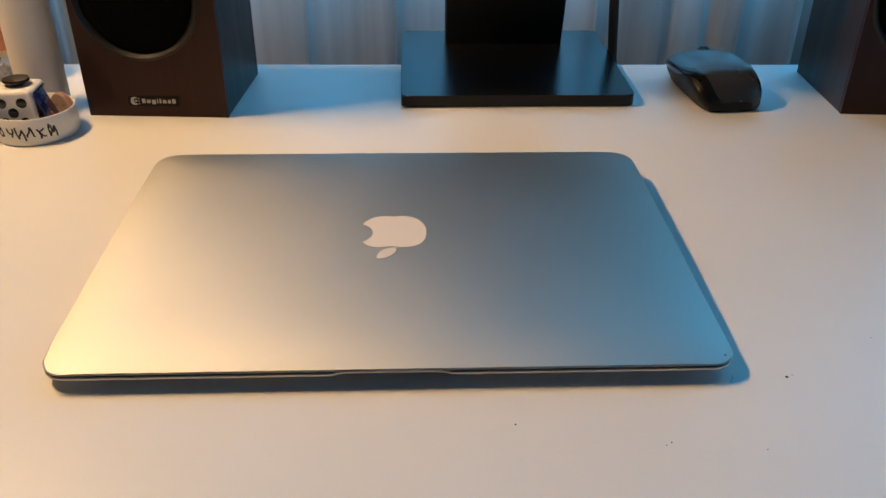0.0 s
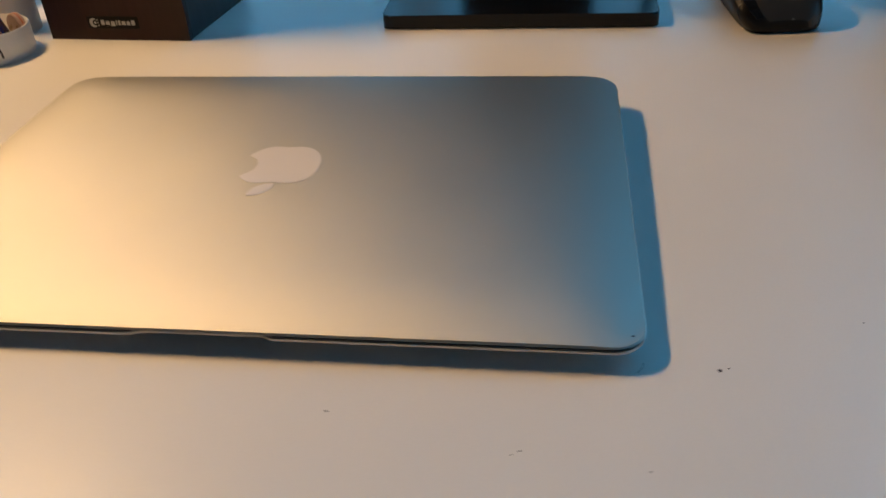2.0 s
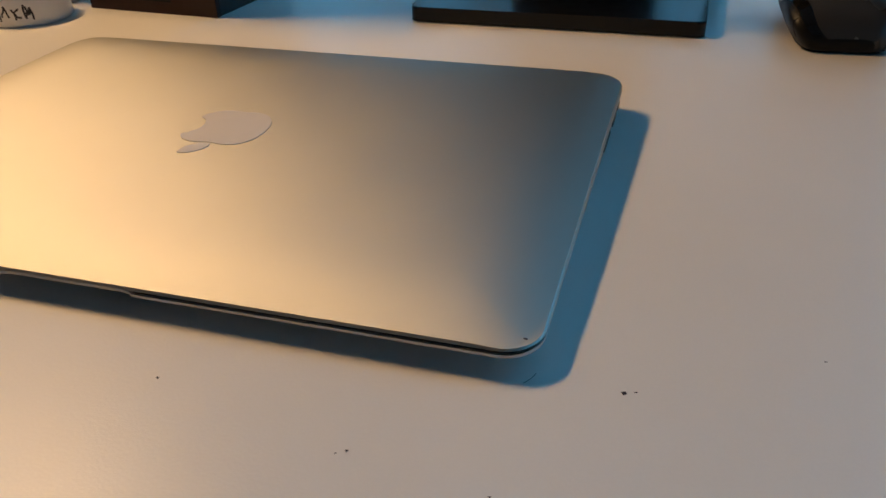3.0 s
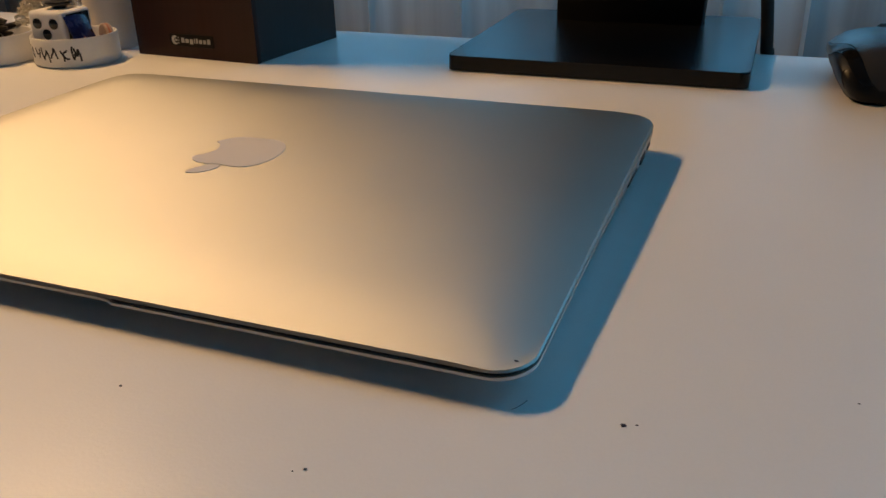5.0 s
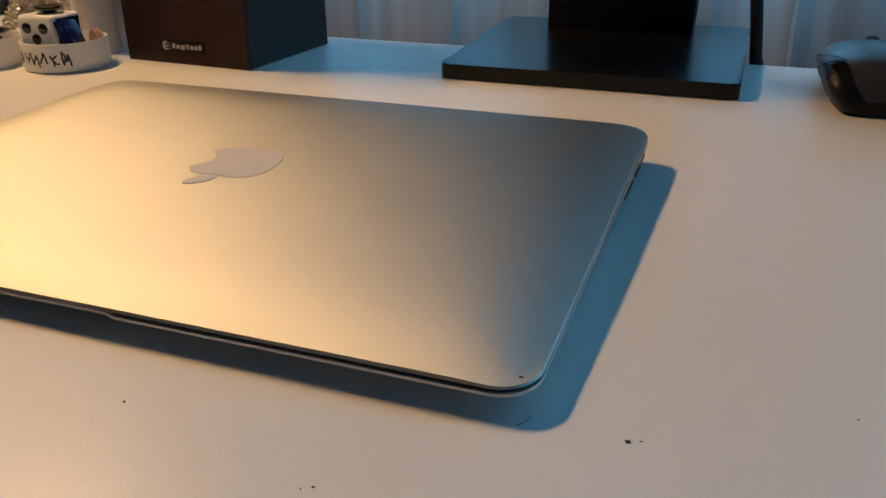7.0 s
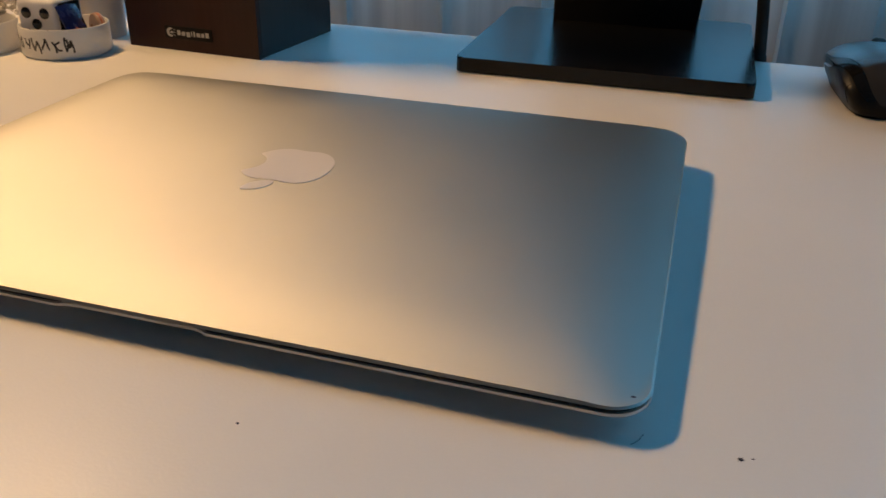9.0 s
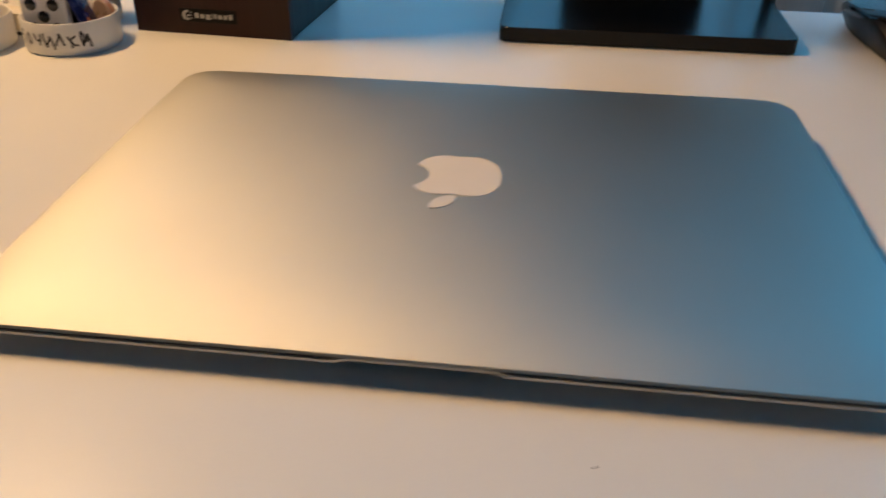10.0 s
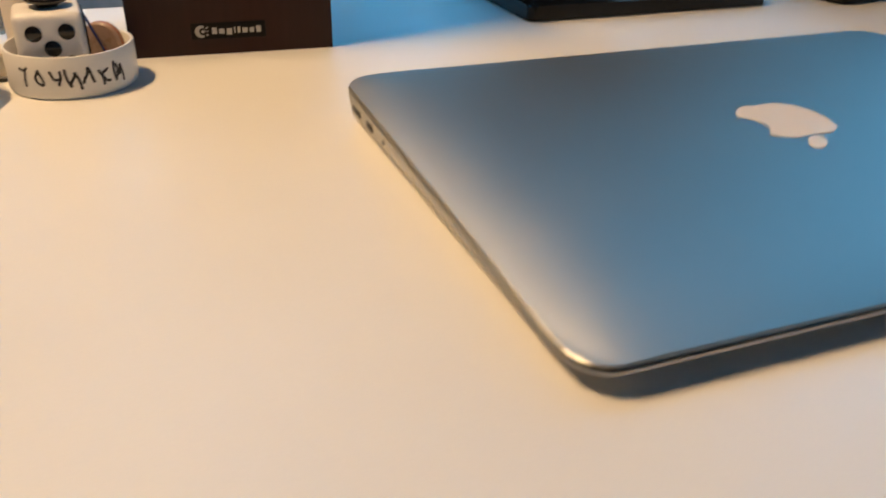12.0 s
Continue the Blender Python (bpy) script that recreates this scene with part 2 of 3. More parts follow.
def lathe(profile, steps=48, close=False, bm=None):
    """Turns (radius, z) pairs about the z axis."""
    bm = bm or bmesh.new()
    rings = []
    for r, z in profile:
        if r < 1e-6:
            rings.append([bm.verts.new((0, 0, z))])
        else:
            rings.append([bm.verts.new((r * math.cos(2 * math.pi * i / steps), r * math.sin(2 * math.pi * i / steps), z)) for i in range(steps)])
    pairs = list(zip(rings, rings[1:])) + ([(rings[-1], rings[0])] if close else [])
    for a, b in pairs:
        for i in range(steps):
            j = (i + 1) % steps
            face = [a[i % len(a)], a[j % len(a)], b[j % len(b)], b[i % len(b)]]
            face = list(dict.fromkeys(face))
            if len(face) > 2:
                bm.faces.new(face)
    return bm


def rod(points, radius, sides=12, bm=None):
    """A round bar along points; radius is one number or one for each point."""
    bm = bm or bmesh.new()
    points = [Vector(p) for p in points]
    radii = radius if isinstance(radius, (list, tuple)) else [radius] * len(points)
    rings, side = [], None
    for i, p in enumerate(points):
        d = (points[min(i + 1, len(points) - 1)] - points[max(i - 1, 0)]).normalized()
        if side is None:
            side = d.orthogonal().normalized()
        side = (side - d * side.dot(d)).normalized()
        up = d.cross(side)
        rings.append([bm.verts.new(p + radii[i] * (math.cos(a) * side + math.sin(a) * up)) for a in (2 * math.pi * k / sides for k in range(sides))])
    for a, b in zip(rings, rings[1:]):
        for k in range(sides):
            bm.faces.new((a[k], a[(k + 1) % sides], b[(k + 1) % sides], b[k]))
    bm.faces.new(rings[0][::-1])
    bm.faces.new(rings[-1])
    return bm


def glide(points, steps=6):
    """A smooth line through the points."""
    pts = [Vector(p) for p in points]
    pts = [2 * pts[0] - pts[1]] + pts + [2 * pts[-1] - pts[-2]]
    out = []
    for a, b, c, d in zip(pts, pts[1:], pts[2:], pts[3:]):
        for k in range(steps):
            t = k / steps
            out.append(0.5 * (2 * b + (c - a) * t + (2 * a - 5 * b + 4 * c - d) * t * t + (3 * b - a - 3 * c + d) * t ** 3))
    return out + [pts[-2]]


def prism(outline, z0, z1, bevel=0.0):
    bm = bmesh.new()
    low = [bm.verts.new((x, y, z0)) for x, y in outline]
    high = [bm.verts.new((x, y, z1)) for x, y in outline]
    bm.faces.new(low[::-1])
    top = bm.faces.new(high)
    for i in range(len(low)):
        j = (i + 1) % len(low)
        bm.faces.new((low[i], low[j], high[j], high[i]))
    if bevel:
        bmesh.ops.bevel(bm, geom=list(top.edges), offset=bevel, segments=2, profile=0.5, affect="EDGES")
    return bm


def bridge(bm, a, b):
    for i in range(len(a)):
        j = (i + 1) % len(a)
        bm.faces.new((a[i], a[j], b[j], b[i]))


def rounded_rect(hx, hy, r, corner=8, side_x=(), side_y=()):
    """Points round a rectangle with round corners, centred; side_x and side_y are fractions (-1..1) along the straight sides."""
    pts = []
    for k, (sx, sy) in enumerate(((1, -1), (1, 1), (-1, 1), (-1, -1))):
        for i in range(corner + 1):
            a = radians(-90 + 90 * k + 90 * i / corner)
            pts.append((sx * (hx - r) + r * math.cos(a), sy * (hy - r) + r * math.sin(a)))
        if k == 0:
            pts += [(hx, f * (hy - r)) for f in side_y]
        elif k == 1:
            pts += [(-f * (hx - r), hy) for f in side_x]
        elif k == 2:
            pts += [(-hx, -f * (hy - r)) for f in side_y]
        else:
            pts += [(f * (hx - r), -hy) for f in side_x]
    return pts


# ---- room ----
def wall(name, x0, x1, y0, y1, z0, z1, label):
    return tagged(finish(name, block(x0, x1, y0, y1, z0, z1), WALL_PAINT, smooth=0), label, "wall", kind="structure")


FLOOR_Z, CEILING_Z = -0.74, 1.76
ROOM_X0, ROOM_X1, ROOM_Y0, ROOM_Y1 = -1.6, 2.7, -2.4, 0.80
tagged(finish("floor", block(ROOM_X0, ROOM_X1, ROOM_Y0, ROOM_Y1 + 0.14, FLOOR_Z - 0.1, FLOOR_Z), FLOOR_WOOD, smooth=0), "brown oak floor of the room", "floor", kind="structure")
tagged(finish("ceiling", block(ROOM_X0, ROOM_X1, ROOM_Y0, ROOM_Y1 + 0.14, CEILING_Z, CEILING_Z + 0.1), WALL_PAINT, smooth=0), "plain grey ceiling", "ceiling", kind="structure")
wall("wall_west", ROOM_X0 - 0.1, ROOM_X0, ROOM_Y0, ROOM_Y1 + 0.14, FLOOR_Z, CEILING_Z, "plain grey wall")
wall("wall_south", ROOM_X0, ROOM_X1, ROOM_Y0 - 0.1, ROOM_Y0, FLOOR_Z, CEILING_Z, "plain grey wall")
WX0, WX1, WZ0, WZ1 = -0.48, 2.52, 0.04, 1.48
bm = block(ROOM_X0, WX0, ROOM_Y1, ROOM_Y1 + 0.14, FLOOR_Z, CEILING_Z)
block(WX1, ROOM_X1, ROOM_Y1, ROOM_Y1 + 0.14, FLOOR_Z, CEILING_Z, bm=bm)
block(WX0, WX1, ROOM_Y1, ROOM_Y1 + 0.14, FLOOR_Z, WZ0, bm=bm)
block(WX0, WX1, ROOM_Y1, ROOM_Y1 + 0.14, WZ1, CEILING_Z, bm=bm)
wall_north_mesh = bm
EY0, EY1 = -2.08, 0.28
bm = block(ROOM_X1, ROOM_X1 + 0.1, ROOM_Y0, EY0, FLOOR_Z, CEILING_Z)
block(ROOM_X1, ROOM_X1 + 0.1, EY1, ROOM_Y1 + 0.14, FLOOR_Z, CEILING_Z, bm=bm)
block(ROOM_X1, ROOM_X1 + 0.1, EY0, EY1, FLOOR_Z, WZ0, bm=bm)
block(ROOM_X1, ROOM_X1 + 0.1, EY0, EY1, WZ1, CEILING_Z, bm=bm)
tagged(finish("wall_east", bm, WALL_PAINT, smooth=0), "plain grey wall with a second window", "wall", kind="structure")
side_window = thing("window_2", (ROOM_X1 + 0.04, 0, 0), "white side window with bluish evening light outside", "window")
side_window["kind"] = "structure"
for a, b, c, d in ((EY0, EY0 + 0.03, WZ0, WZ1), (EY1 - 0.03, EY1, WZ0, WZ1), (EY0 + 0.03, EY1 - 0.03, WZ1 - 0.04, WZ1), (EY0 + 0.03, EY1 - 0.03, WZ0, WZ0 + 0.04), (-0.93, -0.87, WZ0 + 0.04, WZ1 - 0.04)):
    part("window_frame", block(-0.035, -0.005, a, b, c, d, 0.004), FRAME_WHITE, side_window)
tagged(finish("wall_north", wall_north_mesh, WALL_PAINT, smooth=0), "plain grey wall with a window behind the curtain", "wall", kind="structure")
window = thing("window_1", (0, ROOM_Y1 + 0.04, 0), "white window with bluish evening light outside", "window")
window["kind"] = "structure"
for a, b, c, d in ((WX0, WX0 + 0.06, WZ0, WZ1), (WX1 - 0.06, WX1, WZ0, WZ1), (WX0 + 0.06, WX1 - 0.06, WZ1 - 0.06, WZ1), (WX0 + 0.06, WX1 - 0.06, WZ0, WZ0 + 0.06), (0.48, 0.54, WZ0 + 0.06, WZ1 - 0.06), (1.48, 1.54, WZ0 + 0.06, WZ1 - 0.06)):
    part("window_frame", block(a, b, -0.035, -0.005, c, d, 0.004), FRAME_WHITE, window)
part("window_sill", block(WX0 - 0.04, WX1 + 0.04, -0.045, -0.04, WZ0 - 0.03, WZ0, 0.002), FRAME_WHITE, window)

# sheer curtain behind the desk: flat stretches, and pleats where the cloth doubles back on itself
CURTAIN_Y = 0.715
pleats = [(-0.185, -0.121), (-0.054, -0.012), (0.085, 0.150), (0.222, 0.233), (0.258, 0.318), (0.336, 0.372), (0.388, 0.418)]
fold_rng = random.Random(8)
x = -0.24
while x > ROOM_X0 + 0.2:
    wide = fold_rng.uniform(0.015, 0.06)
    pleats.insert(0, (x - wide, x))
    x -= wide + fold_rng.uniform(0.015, 0.06)
x = 0.475
while x < 0.56:
    wide = fold_rng.uniform(0.015, 0.06)
    pleats.append((x, x + wide))
    x += wide + fold_rng.uniform(0.015, 0.06)
line = [(pleats[0][0] - 0.06, CURTAIN_Y, 0)]
for n, (a, b) in enumerate(pleats):
    r = min(0.004, (b - a) * 0.3)
    y = CURTAIN_Y + 0.006 * math.sin(n * 2.1)
    line += [(a, y - 0.001, 0), ((a + b) / 2, y - 0.004, 0), (b - r, y - 0.002, 0), (b, y + r, 0), (b - r, y + 2 * r, 0),
             (a + r, y + 2 * r + 0.003, 0), (a, y + 3 * r + 0.003, 0), (a + r, y + 4 * r + 0.003, 0), ((a + b) / 2, y + 4 * r + 0.001, 0), (b + 0.003, y + 3 * r, 0)]
line.append((pleats[-1][1] + 0.06, CURTAIN_Y, 0))
bm = bmesh.new()
columns = []
for p in glide(line, 5):
    columns.append([bm.verts.new((p.x + 0.003 * math.sin(z * 5 + p.x * 9), p.y + 0.006 * math.sin(z * 3.1 + p.x * 5), z)) for z in (-0.70, -0.35, -0.1, 0.02, 0.14, 0.4, 0.9, 1.6)])
for a, b in zip(columns, columns[1:]):
    for k in range(7):
        bm.faces.new((a[k], b[k], b[k + 1], a[k + 1]))
tagged(finish("curtain", bm, CURTAIN, smooth=180), "sheer white curtain in soft folds before the window", "curtain")
tagged(finish("curtain_rail", rod([(ROOM_X0 + 0.1, CURTAIN_Y + 0.005, 1.612), (ROOM_X1 - 0.1, CURTAIN_Y + 0.005, 1.612)], 0.010), FRAME_WHITE), "white rail that carries the sheer curtain", "curtain rail")

# ---- desk ----
desk = thing("desk", (0, 0, 0), "white laminate desk with faint marks and crumbs", "desk")
part("desktop", block(-0.75, 1.05, -0.42, 0.479, -0.028, 0.0, 0.0015), DESK_WHITE, desk, smooth=15)
for x in (-0.70, 1.00):
    for y in (-0.37, 0.43):
        part("leg", block(x - 0.025, x + 0.025, y - 0.025, y + 0.025, FLOOR_Z, -0.028, 0.003), FRAME_WHITE, desk)


# ---- laptop ----
LX, LY0, LY1, RAD = 0.1632, 0.0, 0.227, 0.0125
LCY, LHY = (LY0 + LY1) / 2, (LY1 - LY0) / 2
FRONT_X = [f / 20 for f in range(-19, 20)] + [-0.205, -0.188, -0.178, -0.168, 0.172, 0.182, 0.192, 0.209]
FRONT_X = sorted(set(FRONT_X))
SIDE_Y = [f / 14 for f in range(-13, 14)]


def lid_top(y):
    s = 1 - max(0.0, min(1.0, y / LY1))
    return 0.0198 - 0.0073 * s ** 1.4


def lid_roll(x, y):
    """How far the lid's top sinks towards its edges."""
    kx, ky = (max(0.0, 1 - s / 0.040) for s in (LX - abs(x), min(y, LY1 - y)))
    fall = ((0.0036 * kx ** 2.5) ** 2 + ((0.0030 if y < LCY else 0.0018) * ky ** 2.5) ** 2) ** 0.5
    return min(fall, lid_top(y) - lid_seam(y) - 0.0009)


def lid_seam(y):
    return 0.0084 + 0.0066 * y / LY1


def laptop_ring(d, r=None):
    """Plan points of the outline, d inside it."""
    r = max(RAD - d, 0.0006) if r is None else r
    return [(x, y + LCY) for x, y in rounded_rect(LX - d, LHY - d, r, 10, FRONT_X, SIDE_Y)]


def knocked(x, y, z):
    """The front corner that took a knock: pressed in and flattened to a small facet."""
    k = max(0.0, 1 - math.hypot(x + LX, y - 0.004) / 0.017)
    return x + 0.0012 * k ** 0.7, y + 0.0006 * k, z - 0.0004 * k


laptop = thing("laptop", (0.0029, -0.0010, 0), "closed silver aluminium laptop with a white emblem", "laptop", turn=0.65)

bm = bmesh.new()
prev = None
for d, mode in ((0.004, "under"), (0.0007, "under"), (0.0, "edge"), (0.0006, 0), (0.0011, 0), (0.002, 0), (0.0035, 0), (0.0055, 0), (0.008, 0), (0.011, 0), (0.0145, 0), (0.018, 0), (0.022, 0), (0.027, 0), (0.033, 0), (0.040, 0), (0.05, 0), (0.065, 0), (0.085, 0), (0.10, 0), (0.1118, 0)):
    ring = []
    for x, y in laptop_ring(d):
        if mode == "under":
            z = lid_seam(y)
        elif mode == "edge":
            z = lid_seam(y) + 0.0003
        else:
            z = lid_top(y) - lid_roll(x, y) - (0.0001 if d == 0 else 0)
        ring.append(bm.verts.new(knocked(x, y, z)))
    if prev:
        bridge(bm, prev, ring)
    else:
        bm.faces.new(ring[::-1])
    prev = ring
bm.faces.new(prev)
part("lid", bm, ALUMINIUM, laptop, "satin silver aluminium lid", 30)


def notch(x, y):
    """How far the finger notch cuts into the front lip at x, 0 to 1."""
    if y > 0.02:
        return 0.0
    return max(0.0, min(1.0, (0.0275 - abs(x - 0.0003)) / 0.003))


def wall_foot(y):
    """Where the straight side wall of the base ends and the underside begins."""
    return 0.0058 - 0.0028 * y / LY1 if y > 0.004 else 0.0058


def base_ring(d, mode):
    ring = []
    for x, y in laptop_ring(d):
        c = notch(x, y)
        rim = lid_seam(y) - 0.0009 - 0.0003 * max(0.0, 1 - y / 0.1)
        floor_z = 0.0014 + 0.0026 * max(0.0, 1 - y / 0.09) ** 2
        lip = rim - 0.0009
        if mode == "rim":
            z = rim
        elif mode == "lip":
            z = lip
        elif d <= 0.0016:
            z = lip - (lip - wall_foot(y)) * d / 0.0016
        else:
            lip = wall_foot(y)
            reach = 0.012 + 0.035 * max(0.0, 1 - y / 0.10)
            k = min(1.0, (d - 0.0016) / reach)
            z = lip - (lip - floor_z) * math.sqrt(max(0.0, 1 - (1 - k) ** 2)) * (0.55 + 0.45 * k)
        z -= 0.0010 * c * max(0.0, 1 - d / 0.008)
        ring.append(knocked(x, y + 0.0030 * c * max(0.0, 1 - d / 0.012), max(z, 0.0012)))
    return ring


bm = bmesh.new()
prev = None
for d, mode in ((0.006, "rim"), (0.0012, "rim"), (0.0002, "rim"), (0.0, "lip"), (0.0005, 0), (0.0016, 0), (0.0020, 0), (0.0028, 0), (0.0045, 0), (0.008, 0), (0.012, 0), (0.018, 0), (0.026, 0), (0.036, 0), (0.05, 0), (0.08, 0), (0.1118, 0)):
    ring = [bm.verts.new(p) for p in base_ring(d, mode)]
    if prev:
        bridge(bm, prev, ring)
    else:
        bm.faces.new(ring)
    prev = ring
bm.faces.new(prev[::-1])
part("base", bm, EDGE_METAL, laptop, "tapered silver aluminium underside", 35)

bm = bmesh.new()
prev = None
for d, dz in ((0.012, 0.0001), (0.0011, 0.0001), (0.0011, 0.0014), (0.012, 0.0014)):
    ring = [bm.verts.new((x, y + 0.004 * notch(x, y), lid_seam(y) - (0.0012 + 0.0003 * max(0.0, 1 - y / 0.1) if dz < 0.001 else 0.0012) + dz)) for x, y in laptop_ring(d)]
    if prev:
        bridge(bm, prev, ring)
    prev = ring
part("gasket", bm, GASKET, laptop, "thin black seal between lid and base", 35)

bm = block(-0.118, 0.118, LY1 - 0.004, LY1 + 0.0006, 0.0070, 0.0132, 0.001)
part("hinge_cover", bm, GASKET, laptop, "black hinge cover")
for x in (-0.125, 0.125):
    for y in (0.045, 0.195):
        part("rubber_foot", lathe([(0, 0), (0.006, 0), (0.0065, 0.0006), (0.0065, 0.0042)], 24), RUBBER, laptop).matrix_basis = pose(x, y, 0)


def port(name, side, y0, y1, z0, z1):
    x = side * (LX - 0.0026)
    part(name, block(x - 0.0024, x + 0.0024, y0, y1, z0, z1, 0.0007), PORT_BLACK, laptop)


port("display_port", 1, 0.203, 0.2105, 0.0070, 0.0100)
port("usb_port", 1, 0.184, 0.196, 0.0060, 0.0098)
port("card_slot", 1, 0.152, 0.175, 0.0066, 0.0084)
port("power_port", -1, 0.199, 0.212, 0.0064, 0.0096)
port("usb_port", -1, 0.180, 0.1895, 0.0064, 0.0100)
port("audio_jack", -1, 0.1638, 0.1664, 0.0070, 0.0096)


# fruit-shaped white emblem, upside down towards the user, with a separate leaf
def emblem_surface(x, y):
    return lid_top(y) + 0.00025


def emblem_outline():
    pts = []
    for i in range(160):
        a = 2 * math.pi * i / 160
        c, s = math.cos(a), math.sin(a)
        r = 1.0 - 0.15 * math.exp(-((math.degrees(a) - 90) / 26) ** 2) - 0.10 * math.exp(-((math.degrees(a) - 270) / 20) ** 2)
        r *= (abs(c) ** 2.5 + abs(s) ** 2.5) ** (-1 / 2.5)
        wide = 0.0182 * (1 - 0.10 * max(0.0, -s) ** 1.5)
        x, v = wide * r * c, 0.0180 * r * s
        bx, bv, br = -0.0208, 0.0012, 0.0098
        if (x - bx) ** 2 + (v - bv) ** 2 < br ** 2:
            px, pv = x, v
            for _ in range(60):
                if (px - bx) ** 2 + (pv - bv) ** 2 >= br ** 2:
                    break
                px, pv = px * 0.985, pv * 0.985
            x, v = px, pv
        pts.append((-0.0009 + 1.06 * x, 0.1165 - 1.06 * v))
    return pts


def emblem_part(name, pts):
    bm = bmesh.new()
    cx, cy = sum(p[0] for p in pts) / len(pts), sum(p[1] for p in pts) / len(pts)
    prev = None
    for k in (1.0, 0.7, 0.35):
        ring = [bm.verts.new((cx + (x - cx) * k, cy + (y - cy) * k, emblem_surface(x, cy + (y - cy) * k))) for x, y in pts]
        if prev:
            bridge(bm, prev, ring)
        prev = ring
    bm.faces.new(prev)
    low = [bm.verts.new((x, y, emblem_surface(x, y) - 0.0006)) for x, y in pts]
    bm.verts.ensure_lookup_table()
    bridge(bm, low, list(bm.verts)[:len(pts)])
    return part(name, bm, EMBLEM_WHITE, laptop, "milky white inlaid emblem", 50)


emblem_part("emblem", emblem_outline())
leaf = []
for i in range(28):
    a = 2 * math.pi * i / 28
    u, v = 0.0072 * math.cos(a), 0.0036 * math.sin(a) * abs(math.sin(a)) ** 0.35
    t = radians(47)
    leaf.append((-0.0042 + u * math.cos(t) - v * math.sin(t), 0.0937 + u * math.sin(t) + v * math.cos(t)))
emblem_part("emblem_leaf", leaf)
# small dent on one front corner of the lid, its shade put on as a dark blob, and bright scuffed metal on the knocked
# one
bm = bmesh.new()
bmesh.ops.create_icosphere(bm, subdivisions=2, radius=0.0007)
for v in bm.verts:
    v.co = Vector((v.co.x * 1.4, v.co.y * 0.8, v.co.z * 0.25)) * (0.8 + 0.4 * noise.noise(v.co * 900))
part("dent_shade", bm, CRUMB, laptop).matrix_basis = pose(0.1580, 0.0068, lid_top(0.0068) - lid_roll(0.1580, 0.0068))
# the strip is bare metal and also paints the highlight on the rolled edge
bm = bmesh.new()
inner, outer = [], []
for i in range(15):
    a = radians(176 + 68 * i / 14)
    rag = 0.0006 * noise.noise(Vector((i * 0.9, 3.1, 0)))
    for ring, r in ((outer, 0.0127), (inner, 0.0116 + rag + 0.0009 * abs(2 * i / 14 - 1))):
        x, y = -LX + RAD + r * math.cos(a), RAD + r * math.sin(a)
        z = lid_top(y) - lid_roll(x, y) + 0.00022 - (0.0005 if ring is outer else 0)
        ring.append(bm.verts.new(knocked(x, y, z)))
for i in range(14):
    bm.faces.new((outer[i], outer[i + 1], inner[i + 1], inner[i]))
part("scuff", bm, BRIGHT_METAL, laptop, "bright bare metal with a painted highlight on the knocked corner")


# ---- monitor on its stand ----
monitor = thing("monitor", (0.1000, 0.3615, 0), "black monitor on a flat rectangular stand", "monitor", turn=0.7)
plan = [(x, y + 0.0890) for x, y in rounded_rect(0.0995, 0.0890, 0.006, 6)]
bm = prism(plan, 0.0008, 0.0108, 0.0012)
for v in bm.verts:
    if v.co.z > 0.005:
        v.co.z += 0.005 * v.co.y / 0.17
part("stand_base", bm, MONITOR_BLACK, monitor, "glossy black rectangular foot", 15)
bm = block(-0.0565, 0.0560, 0.136, 0.162, 0.0120, 0.30, 0.003)
for v in bm.verts:
    if v.co.x > 0:
        v.co.x += 0.12 * min(v.co.z, 0.12)
part("stand_neck", bm, NECK_BLACK, monitor, "matt black flat neck")
part("screen_housing", block(-0.235, 0.235, 0.0125, 0.040, 0.110, 0.400, 0.005), NECK_BLACK, monitor)
part("screen", block(-0.227, 0.227, 0.0110, 0.0130, 0.122, 0.392, 0.0005), MONITOR_BLACK, monitor, "dark switched-off screen")
part("neck_joint", block(-0.05, 0.05, 0.038, 0.138, 0.24, 0.29, 0.004), NECK_BLACK, monitor)
cable = finish("cable", rod(glide([(0.17, 0.46, 0.26), (0.192, 0.468, 0.15), (0.1985, 0.474, 0.062), (0.2020, 0.480, 0.030), (0.2050, 0.4845, 0.002), (0.2070, 0.4875, -0.03), (0.210, 0.490, -0.3), (0.22, 0.49, -0.6)]), 0.0046), CABLE_BLACK)
tagged(cable, "thick black cable hanging over the desk's back edge", "cable")


